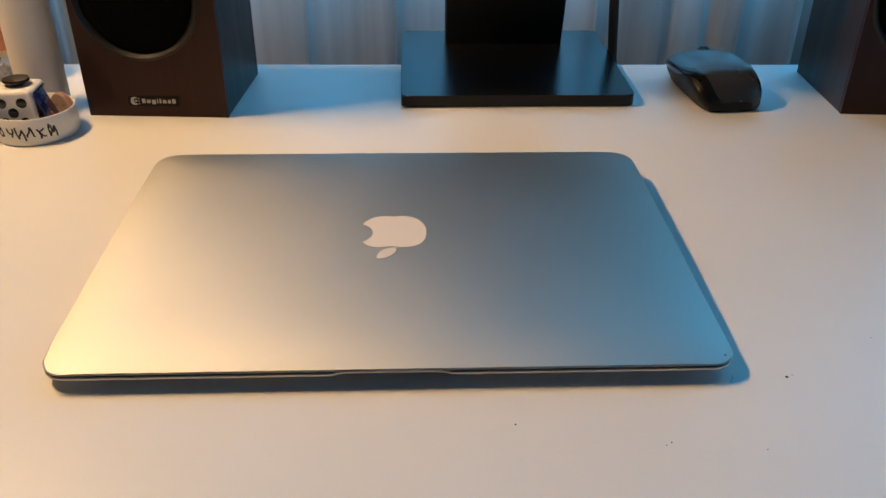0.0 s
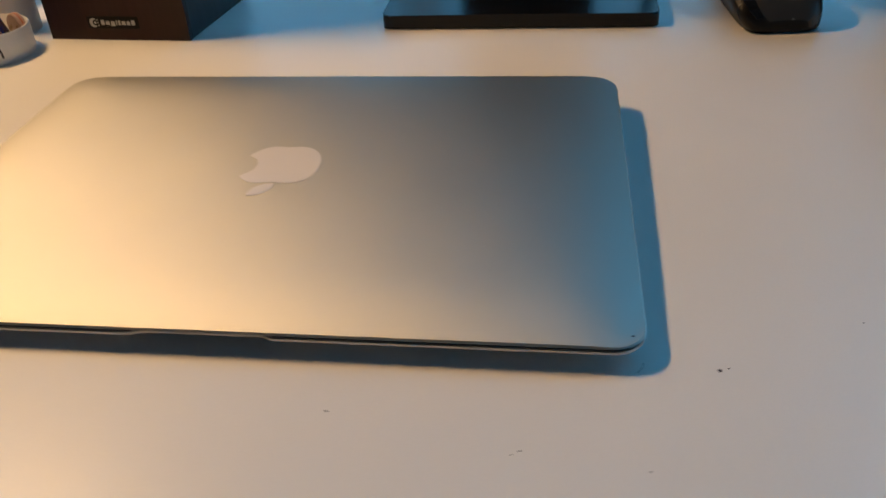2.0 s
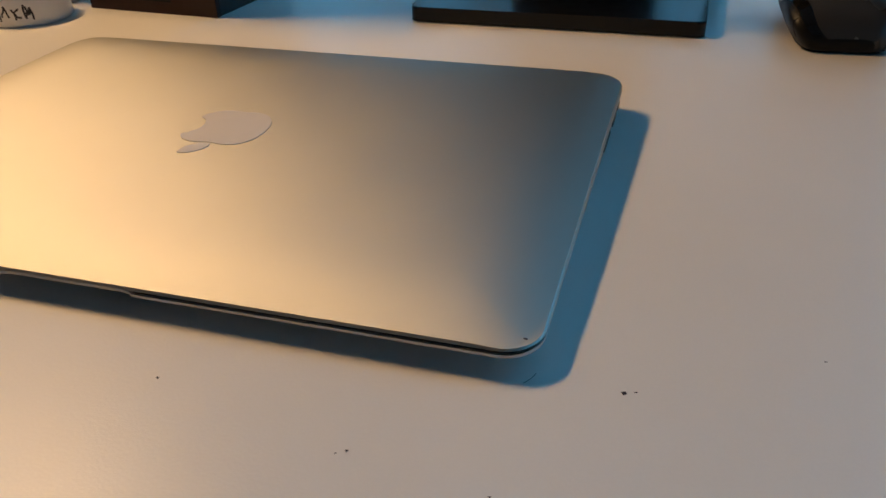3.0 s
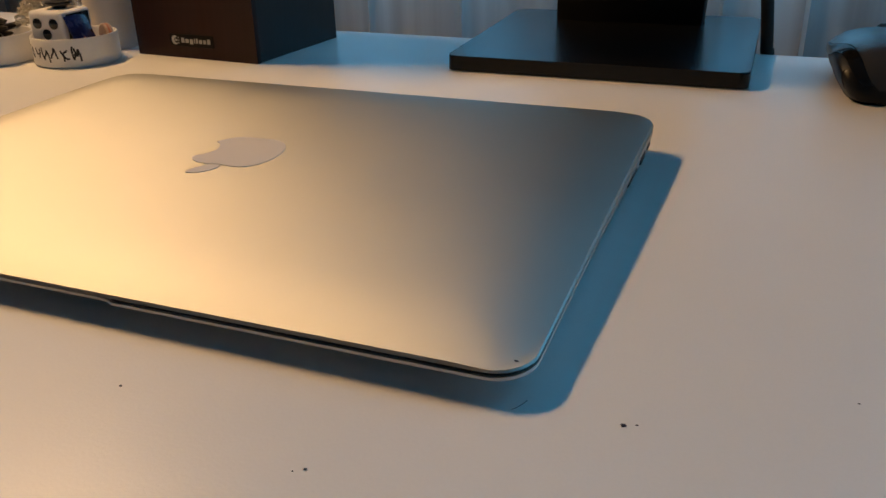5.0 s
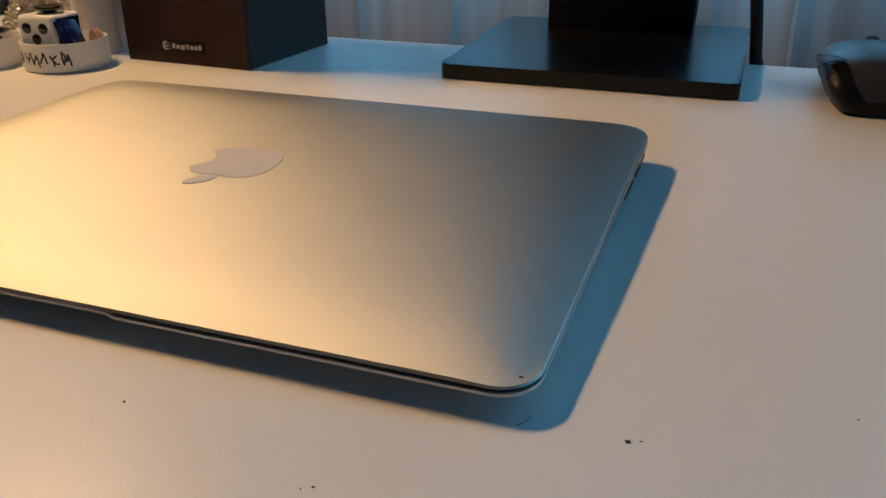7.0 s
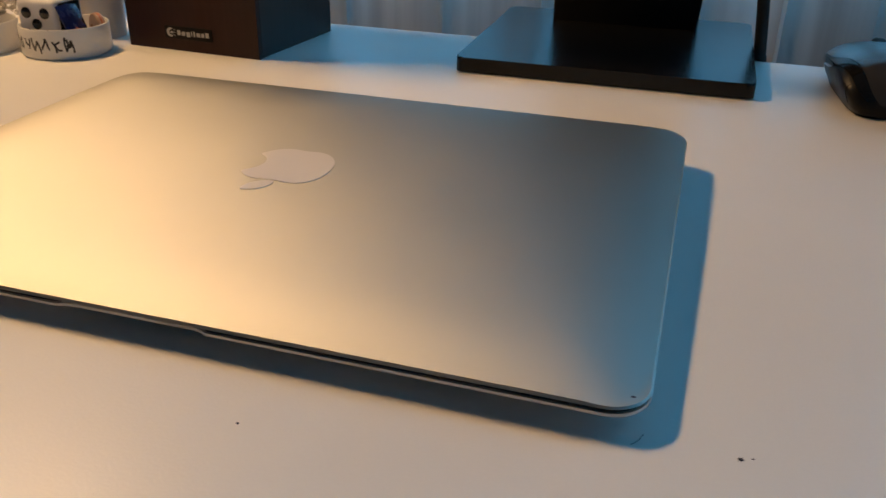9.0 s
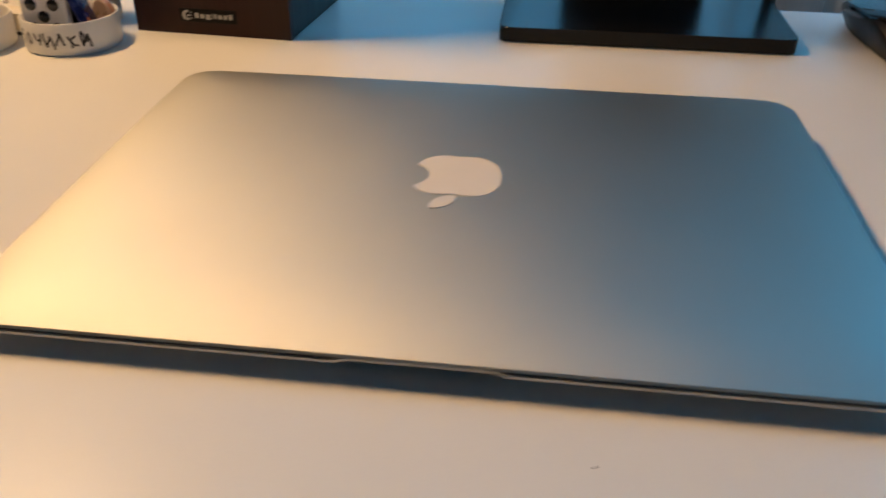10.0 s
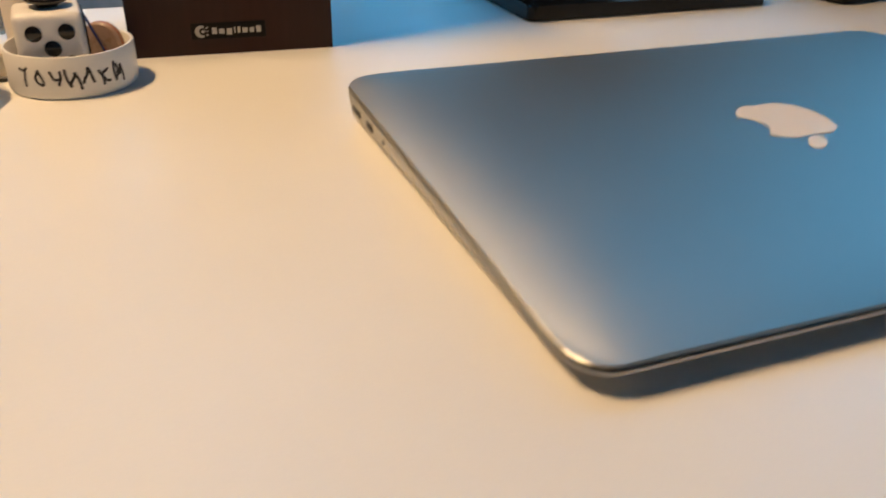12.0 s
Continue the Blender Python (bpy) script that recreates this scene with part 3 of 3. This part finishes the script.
# ---- loudspeakers ----
def loudspeaker(place, turn, mark_x):
    sp = thing("loudspeaker", place, "dark brown wooden loudspeaker with a round black driver", "loudspeaker", "pair of loudspeakers", turn)
    w, d, h = 0.114, 0.110, 0.205
    part("cabinet", block(0, w, 0.004, d, 0.0, h, 0.0010), BLACK_VENEER, sp, "black vinyl covered cabinet", 15)
    # front board with a round opening
    bm = bmesh.new()
    cx, cz, r, n = w / 2 - 0.0045, 0.0965, 0.0500, 64
    outer, inner, back = [], [], []
    for i in range(n):
        a = 2 * math.pi * i / n
        c, s = math.cos(a), math.sin(a)
        k = min((w - cx if c > 0 else cx) / max(abs(c), 1e-6), (h - cz if s > 0 else cz) / max(abs(s), 1e-6))
        outer.append(bm.verts.new((cx + k * c, 0.0, cz + k * s)))
        inner.append(bm.verts.new((cx + r * c, 0.0, cz + r * s)))
        back.append(bm.verts.new((cx + r * c, 0.0036, cz + r * s)))
    for i in range(n):
        j = (i + 1) % n
        bm.faces.new((outer[i], outer[j], inner[j], inner[i]))
        bm.faces.new((inner[i], inner[j], back[j], back[i]))
    corner = [bm.verts.new((x, 0.0, z)) for x, z in ((0, 0), (w, 0), (w, h), (0, h))]
    rim = sorted(outer, key=lambda v: math.atan2(v.co.z - cz, v.co.x - cx))
    for v in corner:
        av = math.atan2(v.co.z - cz, v.co.x - cx)
        below = max((o for o in rim if math.atan2(o.co.z - cz, o.co.x - cx) <= av), key=lambda o: math.atan2(o.co.z - cz, o.co.x - cx), default=None)
        above = min((o for o in rim if math.atan2(o.co.z - cz, o.co.x - cx) > av), key=lambda o: math.atan2(o.co.z - cz, o.co.x - cx), default=None)
        if below and above:
            bm.faces.new((below, v, above))
    border = [e for e in bm.edges if len(e.link_faces) == 1 and all(v.co.y < 1e-6 for v in e.verts)]
    made = bmesh.ops.extrude_edge_only(bm, edges=border)["geom"]
    for v in made:
        if isinstance(v, bmesh.types.BMVert):
            v.co.y = 0.0038
    part("front_board", bm, WALNUT, sp, "dark reddish-brown wood grained front", 30)
    ring = lathe([(0.0500, 0.0), (0.0498, 0.0022), (0.0478, 0.0030), (0.0450, 0.0006), (0.0435, -0.0022)], 64)
    part("driver_ring", ring, RING_BROWN, sp, "satin brown ring round the driver").matrix_basis = pose(cx, 0.002, cz, 90, 0, 0)
    cone = lathe([(0.0437, -0.0018), (0.0425, -0.0004), (0.040, 0.0006), (0.030, 0.0014), (0.015, 0.0019), (0, 0.0020)], 64)
    part("driver_cloth", cone, CONE_BLACK, sp, "black cloth over the driver").matrix_basis = pose(cx, 0.001, cz, 90, 0, 0)
    tweeter = lathe([(0, 0.002), (0.006, 0.0015), (0.010, 0.0), (0.017, 0.0), (0.019, 0.002), (0.020, 0.0)], 40)
    part("tweeter", tweeter, CONE_BLACK, sp).matrix_basis = pose(cx, 0.0002, 0.178, 90, 0, 0)
    if mark_x:
        badge = part("badge", block(mark_x - 0.0012, mark_x + 0.0402, -0.0006, 0.0006, 0.0088, 0.0178, 0.0003), BADGE_BLACK, sp, "small black badge with a silver mark")
        # crescent mark and a row of plain silver bars
        out = [(0.0034 * math.cos(a), 0.0034 * math.sin(a)) for a in (radians(60 + 240 * i / 20) for i in range(21))]
        out += [(0.0012 + 0.0022 * math.cos(a), 0.0022 * math.sin(a)) for a in (radians(285 - 210 * i / 16) for i in range(17))]
        part("mark", prism(out, 0, 0.0003), SILVER_PRINT, badge).matrix_basis = pose(mark_x + 0.0042, -0.0006, 0.0133, 90, 0, 0)
        part("mark", lathe([(0, 0.0003), (0.0009, 0.0003), (0.0009, 0)], 16), SILVER_PRINT, badge).matrix_basis = pose(mark_x + 0.0052, -0.0006, 0.0133, 90, 0, 0)
        for dz in (-1, 0, 1):
            part("mark", block(0, 0.0014, -0.0003, 0, -0.00025, 0.00025), SILVER_PRINT, badge).matrix_basis = pose(mark_x + 0.0068, -0.0006, 0.0133 + 0.0017 * dz, 0, -25 * dz, 0)
        x = mark_x + 0.0102
        for width, low, high in ((0.0030, 0, 0.0052), (0.0033, 0, 0.0037), (0.0033, -0.0016, 0.0037), (0.0010, 0, 0.0050), (0.0018, 0, 0.0048), (0.0032, 0, 0.0037), (0.0028, 0, 0.0037), (0.0030, 0, 0.0052)):
            bar = block(0, width - 0.0003, -0.0003, 0, 0.0004 + low * 0.5, 0.0032 + (0.0008 if high > 0.004 else 0))
            part("bar", bar, SILVER_PRINT, badge, smooth=0).matrix_basis = pose(x, -0.0006, 0.0113, 0, 0, 0)
            x += width + 0.0009
    return sp


loudspeaker((-0.2540, 0.3445, 0), -3.0, 0.0350)
loudspeaker((0.3705, 0.3455, 0), -3.5, 0.0)


# ---- mouse ----
mouse = thing("computer_mouse", (0.2745, 0.4035, 0), "black and graphite wireless mouse on the desk", "mouse", turn=6)


def mouse_half(v):
    """Half width left and right and height of the shell at v, from -1 (tail) to 1 (nose)."""
    p = 6.0 if v < 0 else 2.6
    k = max(0.0, 1 - abs(v) ** p) ** (1 / p)
    left = 0.0375 * k * (1 - 0.05 * v)
    right = 0.0272 * k
    r = (v + 0.30) / (0.70 if v < -0.30 else 1.30)
    top = 0.0295 * max(0.0, 1 - abs(r) ** (2.6 if v < -0.30 else 2.2)) ** 0.5 + 0.0030
    return left, right, top


def mouse_point(v, a, grow=0.0):
    left, right, top = mouse_half(v)
    c, s = math.cos(a), math.sin(a)
    w = left if c < 0 else right
    x = w * math.copysign(abs(c) ** 0.62, c)
    if c < 0:
        x *= 0.66 + 0.34 * min(1.0, max(0.0, s) / 0.55) ** 0.8
    return Vector((x + (0.004 * s), 0.056 * v, 0.002 + top * max(0.0, s) ** 0.72)) + grow * Vector((c, 0, s))


def mouse_patch(v0, v1, a0, a1, grow, nv=26, na=20, skirt=0.0025):
    bm = bmesh.new()
    grid = []
    for i in range(nv + 1):
        v = v0 + (v1 - v0) * i / nv
        grid.append([bm.verts.new(mouse_point(v, radians(a0(v) + (a1(v) - a0(v)) * k / na), grow)) for k in range(na + 1)])
    for p, q in zip(grid, grid[1:]):
        for k in range(na):
            bm.faces.new((p[k], p[k + 1], q[k + 1], q[k]))
    border = [e for e in bm.edges if len(e.link_faces) == 1]
    made = bmesh.ops.extrude_edge_only(bm, edges=border)["geom"]
    for v in made:
        if isinstance(v, bmesh.types.BMVert):
            c = Vector((0, v.co.y * 0.9, 0.012))
            v.co += (c - v.co).normalized() * skirt
    return bm


V = [-math.cos(math.pi * i / 56) for i in range(57)]
bm = bmesh.new()
prev = None
for v in V:
    v = max(-0.9985, min(0.9985, v))
    ring = [bm.verts.new(mouse_point(v, radians(180 * k / 30))) for k in range(31)]
    ring += [bm.verts.new(Vector((mouse_point(v, radians(a)).x * 0.93, 0.054 * v, 0.0006))) for a in (0, 180)]
    if prev:
        bridge(bm, prev, ring)
    else:
        bm.faces.new(ring)
    prev = ring
bm.faces.new(prev[::-1])
part("body", bm, MOUSE_BLACK, mouse, "soft black mouse body", 60)
def shell_side(v):
    """The line along which the palm shell ends: high on the thumb side in front, swinging in towards the tail."""
    k = min(1.0, max(0.0, (v + 0.88) / 0.95))
    return 120 + 24 * k * k * (3 - 2 * k)


part("palm_shell", mouse_patch(-0.996, 0.35, lambda v: 9, shell_side, 0.0009, 60), MOUSE_GREY, mouse, "satin graphite palm shell", 50)
part("button_shell", mouse_patch(0.37, 0.96, lambda v: 9, shell_side, 0.0007), MOUSE_GREY, mouse, "", 50)
part("side_band", mouse_patch(-0.985, 0.9, lambda v: shell_side(v) + 1.5, lambda v: shell_side(v) + 15, 0.0012, 60), MOUSE_GLOSS, mouse, "glossy black band", 50)
part("edge_band", mouse_patch(-0.975, 0.9, lambda v: 2, lambda v: 8, 0.0010, 60), MOUSE_GLOSS, mouse, "glossy black band", 50)
part("thumb_rest", mouse_patch(-0.85, 0.72, lambda v: shell_side(v) + 17, lambda v: 172, 0.0004), MOUSE_BLACK, mouse, "", 50)
part("scroll_wheel", lathe([(0, -0.0035), (0.0095, -0.0035), (0.0105, -0.0022), (0.0105, 0.0022), (0.0095, 0.0035), (0, 0.0035)], 32), RUBBER, mouse).matrix_basis = pose(0.001, 0.020, 0.0235, 0, 90, 0)


# ---- round pots with handwriting ----
LETTERS = {
    "t": [[(0.0, 0.95), (0.9, 1.0)], [(0.45, 1.0), (0.55, 0.0)]],
    "o": [[(0.5, 0.85), (0.15, 0.55), (0.25, 0.2), (0.6, 0.15), (0.85, 0.5), (0.5, 0.85)]],
    "ch": [[(0.05, 1.0), (0.2, 0.55), (0.75, 0.6)], [(0.85, 1.05), (0.8, 0.1)]],
    "i": [[(0.05, 1.0), (0.15, 0.05), (0.8, 0.85)], [(0.8, 0.85), (0.95, -0.1)]],
    "l": [[(0.0, 0.05), (0.45, 0.95), (0.95, 0.1)]],
    "k": [[(0.1, 1.0), (0.2, 0.0)], [(0.9, 1.0), (0.2, 0.5), (0.95, 0.1)]],
}


def pot(place, words, first=-46, step=14.1):
    p = thing("pot", place, "low round white plastic pot with black handwriting", "pot", "white pots")
    r, h = 0.0310, 0.0210
    part("bowl", lathe([(0, 0.0), (r - 0.0016, 0.0), (r - 0.0006, 0.0008), (r, 0.002), (r, h - 0.0008), (r - 0.0004, h), (r - 0.0014, h), (r - 0.0018, h - 0.0008), (r - 0.0020, 0.0022), (0, 0.0022)], 72), POT_WHITE, p)
    for n, letter in enumerate(words):
        bm = bmesh.new()
        for stroke in LETTERS[letter] + ([[(0.2, 0.8), (0.6, 0.2), (0.7, 0.8), (0.3, 0.4)]] if letter == "i" and n == len(words) - 1 and len(words) > 5 else []):
            pts = []
            for (x0, z0), (x1, z1) in zip(stroke, stroke[1:]):
                for k in range(5):
                    pts.append((x0 + (x1 - x0) * k / 4, z0 + (z1 - z0) * k / 4))
            line = []
            for x, z in pts:
                wob = 0.09 * math.sin(7 * x + 5 * z + 2.3 * n), 0.08 * math.sin(6 * x - 4 * z + 1.7 * n)
                a = radians(-90 + first + step * (n + 0.74 * (x + wob[0]) + 0.12 * (0.5 - z) * (1 if n % 2 else -0.4)))
                line.append((a, 0.0064 + (0.0088 + 0.0009 * math.sin(n * 3.3)) * (z + wob[1]) + 0.0007 * math.sin(n * 2.1)))
            for (a0, z0), (a1, z1) in zip(line, line[1:]):
                ux, uz = (a1 - a0) * r, z1 - z0
                size = math.hypot(ux, uz)
                if size < 1e-7:
                    continue
                nx, nz = -uz / size * 0.00066, ux / size * 0.00066
                quad = []
                for a, z, s in ((a0, z0, 1), (a1, z1, 1), (a1, z1, -1), (a0, z0, -1)):
                    b = a + s * nx / r
                    quad.append(bm.verts.new(((r + 0.00015) * math.cos(b), (r + 0.00015) * math.sin(b), z + s * nz)))
                bm.faces.new(quad)
        part("letter", bm, INK, p, smooth=0)
    return p


pot((-0.2822, 0.3098, 0), ("t", "o", "ch", "i", "l", "k", "i"))
pot((-0.3485, 0.2915, 0), ("ch", "k", "i"), first=-16, step=19)

# fidget cube in the second pot
cube = thing("fidget_cube", (-0.2893, 0.3066, 0.0026), "white toy cube with black buttons standing in a pot", "toy", turn=4)
CS = 0.0158
part("body", block(-CS, CS, -CS, CS, 0, 0.0365, 0.0035, 4), CUBE_WHITE, cube)
for x, z in ((-0.0073, 0.0275), (0.0073, 0.0275), (0.0, 0.0199), (-0.0073, 0.0123), (0.0073, 0.0123)):
    part("button", lathe([(0.0038, 0), (0.0038, 0.0008), (0.0031, 0.0014), (0, 0.0016)], 24), CUBE_BLACK, cube, "round black button").matrix_basis = pose(x, -CS + 0.0002, z, 90, 0, 0)
part("joystick", lathe([(0.0050, 0), (0.0048, 0.002), (0.0060, 0.0030), (0.0094, 0.0040), (0.0100, 0.0052), (0.0094, 0.0064), (0.0075, 0.0062), (0, 0.0052)], 40), CUBE_BLACK, cube, "black joystick disc").matrix_basis = pose(0.001, 0.0005, 0.0352)
part("dark_panel", block(CS - 0.0004, CS + 0.0008, -CS + 0.004, CS - 0.004, 0.004, 0.034, 0.0006), CUBE_BLACK, cube, "black side panel")

card = thing("folded_card", (-0.2612, 0.3062, 0.0026), "glossy dark blue printed card leaning beside the cube", "card", turn=8)
part("sheet", block(-0.0006, 0.0006, -0.0125, 0.0110, 0, 0.0350, 0.0003), CARD_BLUE, card).matrix_basis = pose(0, 0, 0, 0, -20, 0)
part("print", rod(glide([(0.0014, -0.010, 0.008), (0.0006, -0.007, 0.0165), (0.0010, -0.0035, 0.0095), (0.0003, -0.001, 0.0180), (0.0010, 0.003, 0.0100)]), 0.0004, 6), CARD_ORANGE, card, "orange printed squiggle").matrix_basis = pose(0.0004, -0.0005, 0, 0, -20, 0)
disc = thing("eraser", (-0.2665, 0.3265, 0.0026), "pinkish-brown round eraser standing in the pot", "eraser", turn=-30)
part("body", lathe([(0, -0.0028), (0.0100, -0.0028), (0.0108, -0.0020), (0.0108, 0.0020), (0.0100, 0.0028), (0, 0.0028)], 40), AMBER, disc).matrix_basis = pose(0, 0, 0.0125, 90, 0, 0)
part("band", lathe([(0.0107, -0.0006), (0.0110, -0.0005), (0.0110, 0.0005), (0.0107, 0.0006)], 40, True), CARD_ORANGE, disc, "shiny coppery band").matrix_basis = pose(0, 0, 0.0125, 90, 0, 0)


# pens and sticks in the first pot
def pen(a, b, r, mat, label, cap=None, blunt=False):
    a, b = Vector(a), Vector(b)
    p = thing("pen", a, label, "pen", "pens in a pot")
    d = b - a
    radii = [r * 0.6, r, r, r * (1.0 if blunt else 0.55), r * (0.7 if blunt else 0.2)]
    part("barrel", rod([d * k for k in (0, 0.04, 0.84, 0.96, 1.0)], radii, 14), mat, p)
    if cap:
        part("cap", rod([d * k for k in (0.55, 0.57, 0.95, 0.99)], [r * 1.05, r * 1.25, r * 1.2, r * 0.8], 14), cap, p, "darker pen cap")
    return p


pen((-0.3350, 0.2790, 0.0130), (-0.3870, 0.2850, 0.0420), 0.0040, PEN_BLUE, "blue ballpoint pen lying in a white pot")
pen((-0.3290, 0.2890, 0.0130), (-0.3880, 0.2980, 0.0480), 0.0030, PEN_GREY, "grey metal pen lying in a white pot")
pen((-0.3830, 0.2870, 0.0300), (-0.3250, 0.2880, 0.0312), 0.0018, PEN_BLACK, "thin black stick with a thick rounded end", PEN_BLACK, True)
pen((-0.3720, 0.3000, 0.0070), (-0.3280, 0.2850, 0.0215), 0.0024, PEN_BLACK, "black pen lying in a white pot")
pen((-0.3690, 0.2720, 0.0070), (-0.3450, 0.2750, 0.0200), 0.0030, PEN_WHITE, "white pen lying in a white pot")
pen((-0.3660, 0.3080, 0.0070), (-0.3440, 0.2960, 0.0330), 0.0028, PEN_GREY, "silver pen leaning in a white pot")
pen((-0.3560, 0.3080, 0.0070), (-0.3640, 0.2860, 0.0370), 0.0032, PEN_BLUE, "dark blue pen leaning in a white pot", PEN_BLACK)
pen((-0.3780, 0.2980, 0.0100), (-0.3380, 0.3010, 0.0290), 0.0022, PEN_BLACK, "thin black pencil lying in a white pot")
pen((-0.3300, 0.2960, 0.0120), (-0.3900, 0.3020, 0.0400), 0.0020, PEN_GREY, "thin steel pen lying in a white pot")
pen((-0.3750, 0.3040, 0.0120), (-0.3410, 0.2880, 0.0300), 0.0019, PEN_BLACK, "thin black pencil lying in a white pot")

pen_rng = random.Random(11)
for n in range(9):
    turn_a = pen_rng.uniform(-0.5, 0.5)
    cy = 0.2915 + pen_rng.uniform(-0.016, 0.016)
    z = pen_rng.uniform(0.012, 0.022)
    reach = pen_rng.uniform(0.018, 0.024)
    dark = n % 3 != 1
    pen((-0.3505 - reach * math.cos(turn_a), cy - reach * math.sin(turn_a) * 0.5, z - 0.004), (-0.3505 + reach * math.cos(turn_a), cy + reach * math.sin(turn_a) * 0.5, z + 0.004), pen_rng.uniform(0.0018, 0.0030), PEN_BLACK if dark else PEN_GREY, "thin black pencil lying in a white pot" if dark else "thin steel pen lying in a white pot")

pen((-0.3370, 0.3190, 0.0014), (-0.3010, 0.3195, 0.0014), 0.0012, PEN_BLACK, "thin black stick lying on the desk behind the pots", None, True)

# things behind the pots
tube = thing("card_tube", (-0.2970, 0.3655, 0), "tall white cardboard tube standing on the desk", "tube")
part("wall", lathe([(0.0195, 0), (0.0195, 0.19), (0.0178, 0.19), (0.0178, 0.002)], 64), TUBE_WHITE, tube)
part("cap", lathe([(0, 0.194), (0.0190, 0.194), (0.0196, 0.1925), (0.0196, 0.1900)], 64), TUBE_WHITE, tube)
# stand-in jar for an unclear thing; its orange glow is put into the colour
jar = thing("jar", (-0.3660, 0.4350, 0), "white jar standing in for an unclear thing with an orange glow", "jar")
part("body", lathe([(0, 0), (0.032, 0), (0.034, 0.003), (0.034, 0.0290), (0, 0.0290)], 56), JAR_WHITE, jar)
part("seal", lathe([(0, 0.029), (0.0346, 0.029), (0.0346, 0.034), (0, 0.034)], 56), JAR_CREAM, jar, "cream seal band")
part("lid", lathe([(0, 0.034), (0.0342, 0.034), (0.0342, 0.085), (0.032, 0.088), (0, 0.088)], 56), JAR_GLOW_ORANGE, jar, "orange upper part, its glow put into the colour")
carton = thing("cardboard_box", (-0.3820, 0.3360, 0), "flat cream cardboard box behind the pots", "box")
part("carton", block(-0.075, 0.066, -0.0095, 0.0075, 0.0006, 0.011, 0.0008), BOX_CREAM, carton)
part("lid", block(-0.0758, 0.0668, -0.0103, 0.0083, 0.0112, 0.0130, 0.0006), BOX_CREAM, carton)

# crumpled bubble wrap
rng = random.Random(4)
bm = bmesh.new()
for i in range(900):
    a, t = rng.uniform(0, 2 * math.pi), rng.random()
    rad = 0.033 * math.sqrt(t)
    x, y = rad * 1.30 * math.cos(a), 0.62 * rad * math.sin(a)
    top = 0.056 * (1 - (rad / 0.040) ** 2) + 0.006 * math.sin(x * 190) * math.cos(y * 230)
    z = max(0.004, top * (rng.random() ** 0.18))
    bmesh.ops.create_icosphere(bm, subdivisions=2, radius=rng.uniform(0.0011, 0.0024), matrix=Matrix.Translation((x, y, z)) @ Matrix.Rotation(rng.uniform(0, 3), 4, "X") @ Matrix.Diagonal((1, 1, 0.6, 1)))
wrap = finish("bubble_wrap", bm, CLEAR, smooth=0)
wrap.matrix_basis = pose(-0.3580, 0.3690, 0)
tagged(wrap, "crumpled heap of clear glossy bubble wrap", "bubble wrap", kind="stuff")

# ---- crumbs and marks on the desk ----
def crumb(x, y, s, long=1.0, turn=0.0, mat=CRUMB, label="tiny dark crumb on the white desk"):
    bm = bmesh.new()
    bmesh.ops.create_icosphere(bm, subdivisions=2, radius=s)
    for v in bm.verts:
        v.co *= 0.75 + 0.7 * noise.noise(v.co * 1.3 / s + Vector((x * 90, y * 90, 0)))
        v.co = Vector((v.co.x * long, v.co.y, v.co.z * 0.45 + s * 0.30))
    ob = finish("crumb", bm, mat, smooth=0)
    ob.matrix_basis = pose(x, y, 0, 0, 0, turn)
    return tagged(ob, label, "crumb", "crumbs on the desk")


crumb(0.1908, 0.0027, 0.0007, 1.4, 50)
crumb(0.1940, 0.0040, 0.00028, 2.0, 10)
crumb(0.0580, -0.0280, 0.00048, 1.3, 120)
crumb(0.1240, -0.0402, 0.00042, 1.4, 30)
crumb(0.1215, -0.0418, 0.0003, 1.2, 80)
crumb(0.2460, 0.0330, 0.0003, 1.8, 10)
crumb(0.1640, -0.0450, 0.0003, 1.6, 20)
tagged(finish("hair", rod(glide([(0.1625, -0.0010, 0.0003), (0.1640, 0.0010, 0.0004), (0.1652, 0.0042, 0.0003)]), 0.00010, 6), HAIR), "short dark hair lying on the desk", "hair")

# ---- desk lamp whose light falls from above ----
lamp = thing("desk_lamp", (LAMP.x - 0.16, LAMP.y, 0), "white desk lamp with a long flat head over the desk", "lamp")
part("lamp_base", lathe([(0, 0), (0.085, 0), (0.088, 0.004), (0.085, 0.014), (0.012, 0.020), (0, 0.020)], 48), LAMP_METAL, lamp)
part("arm", rod(glide([(0, 0, 0.018), (-0.02, 0, 0.25), (-0.01, 0, 0.50), (0.05, 0, 0.70), (0.125, 0, LAMP.z + 0.045)]), 0.007), LAMP_METAL, lamp)
head = part("lamp_head", block(-0.045, 0.045, -0.15, 0.15, 0.006, 0.030, 0.006, 3), LAMP_METAL, lamp, "long flat white lamp head")
head.matrix_basis = Matrix.Translation((0.16, 0, LAMP.z)) @ lamp_turn
part("diffuser", block(-0.037, 0.037, -0.133, 0.133, 0.003, 0.0065, 0.001), BULB_GLOW, head, "glowing warm diffuser")
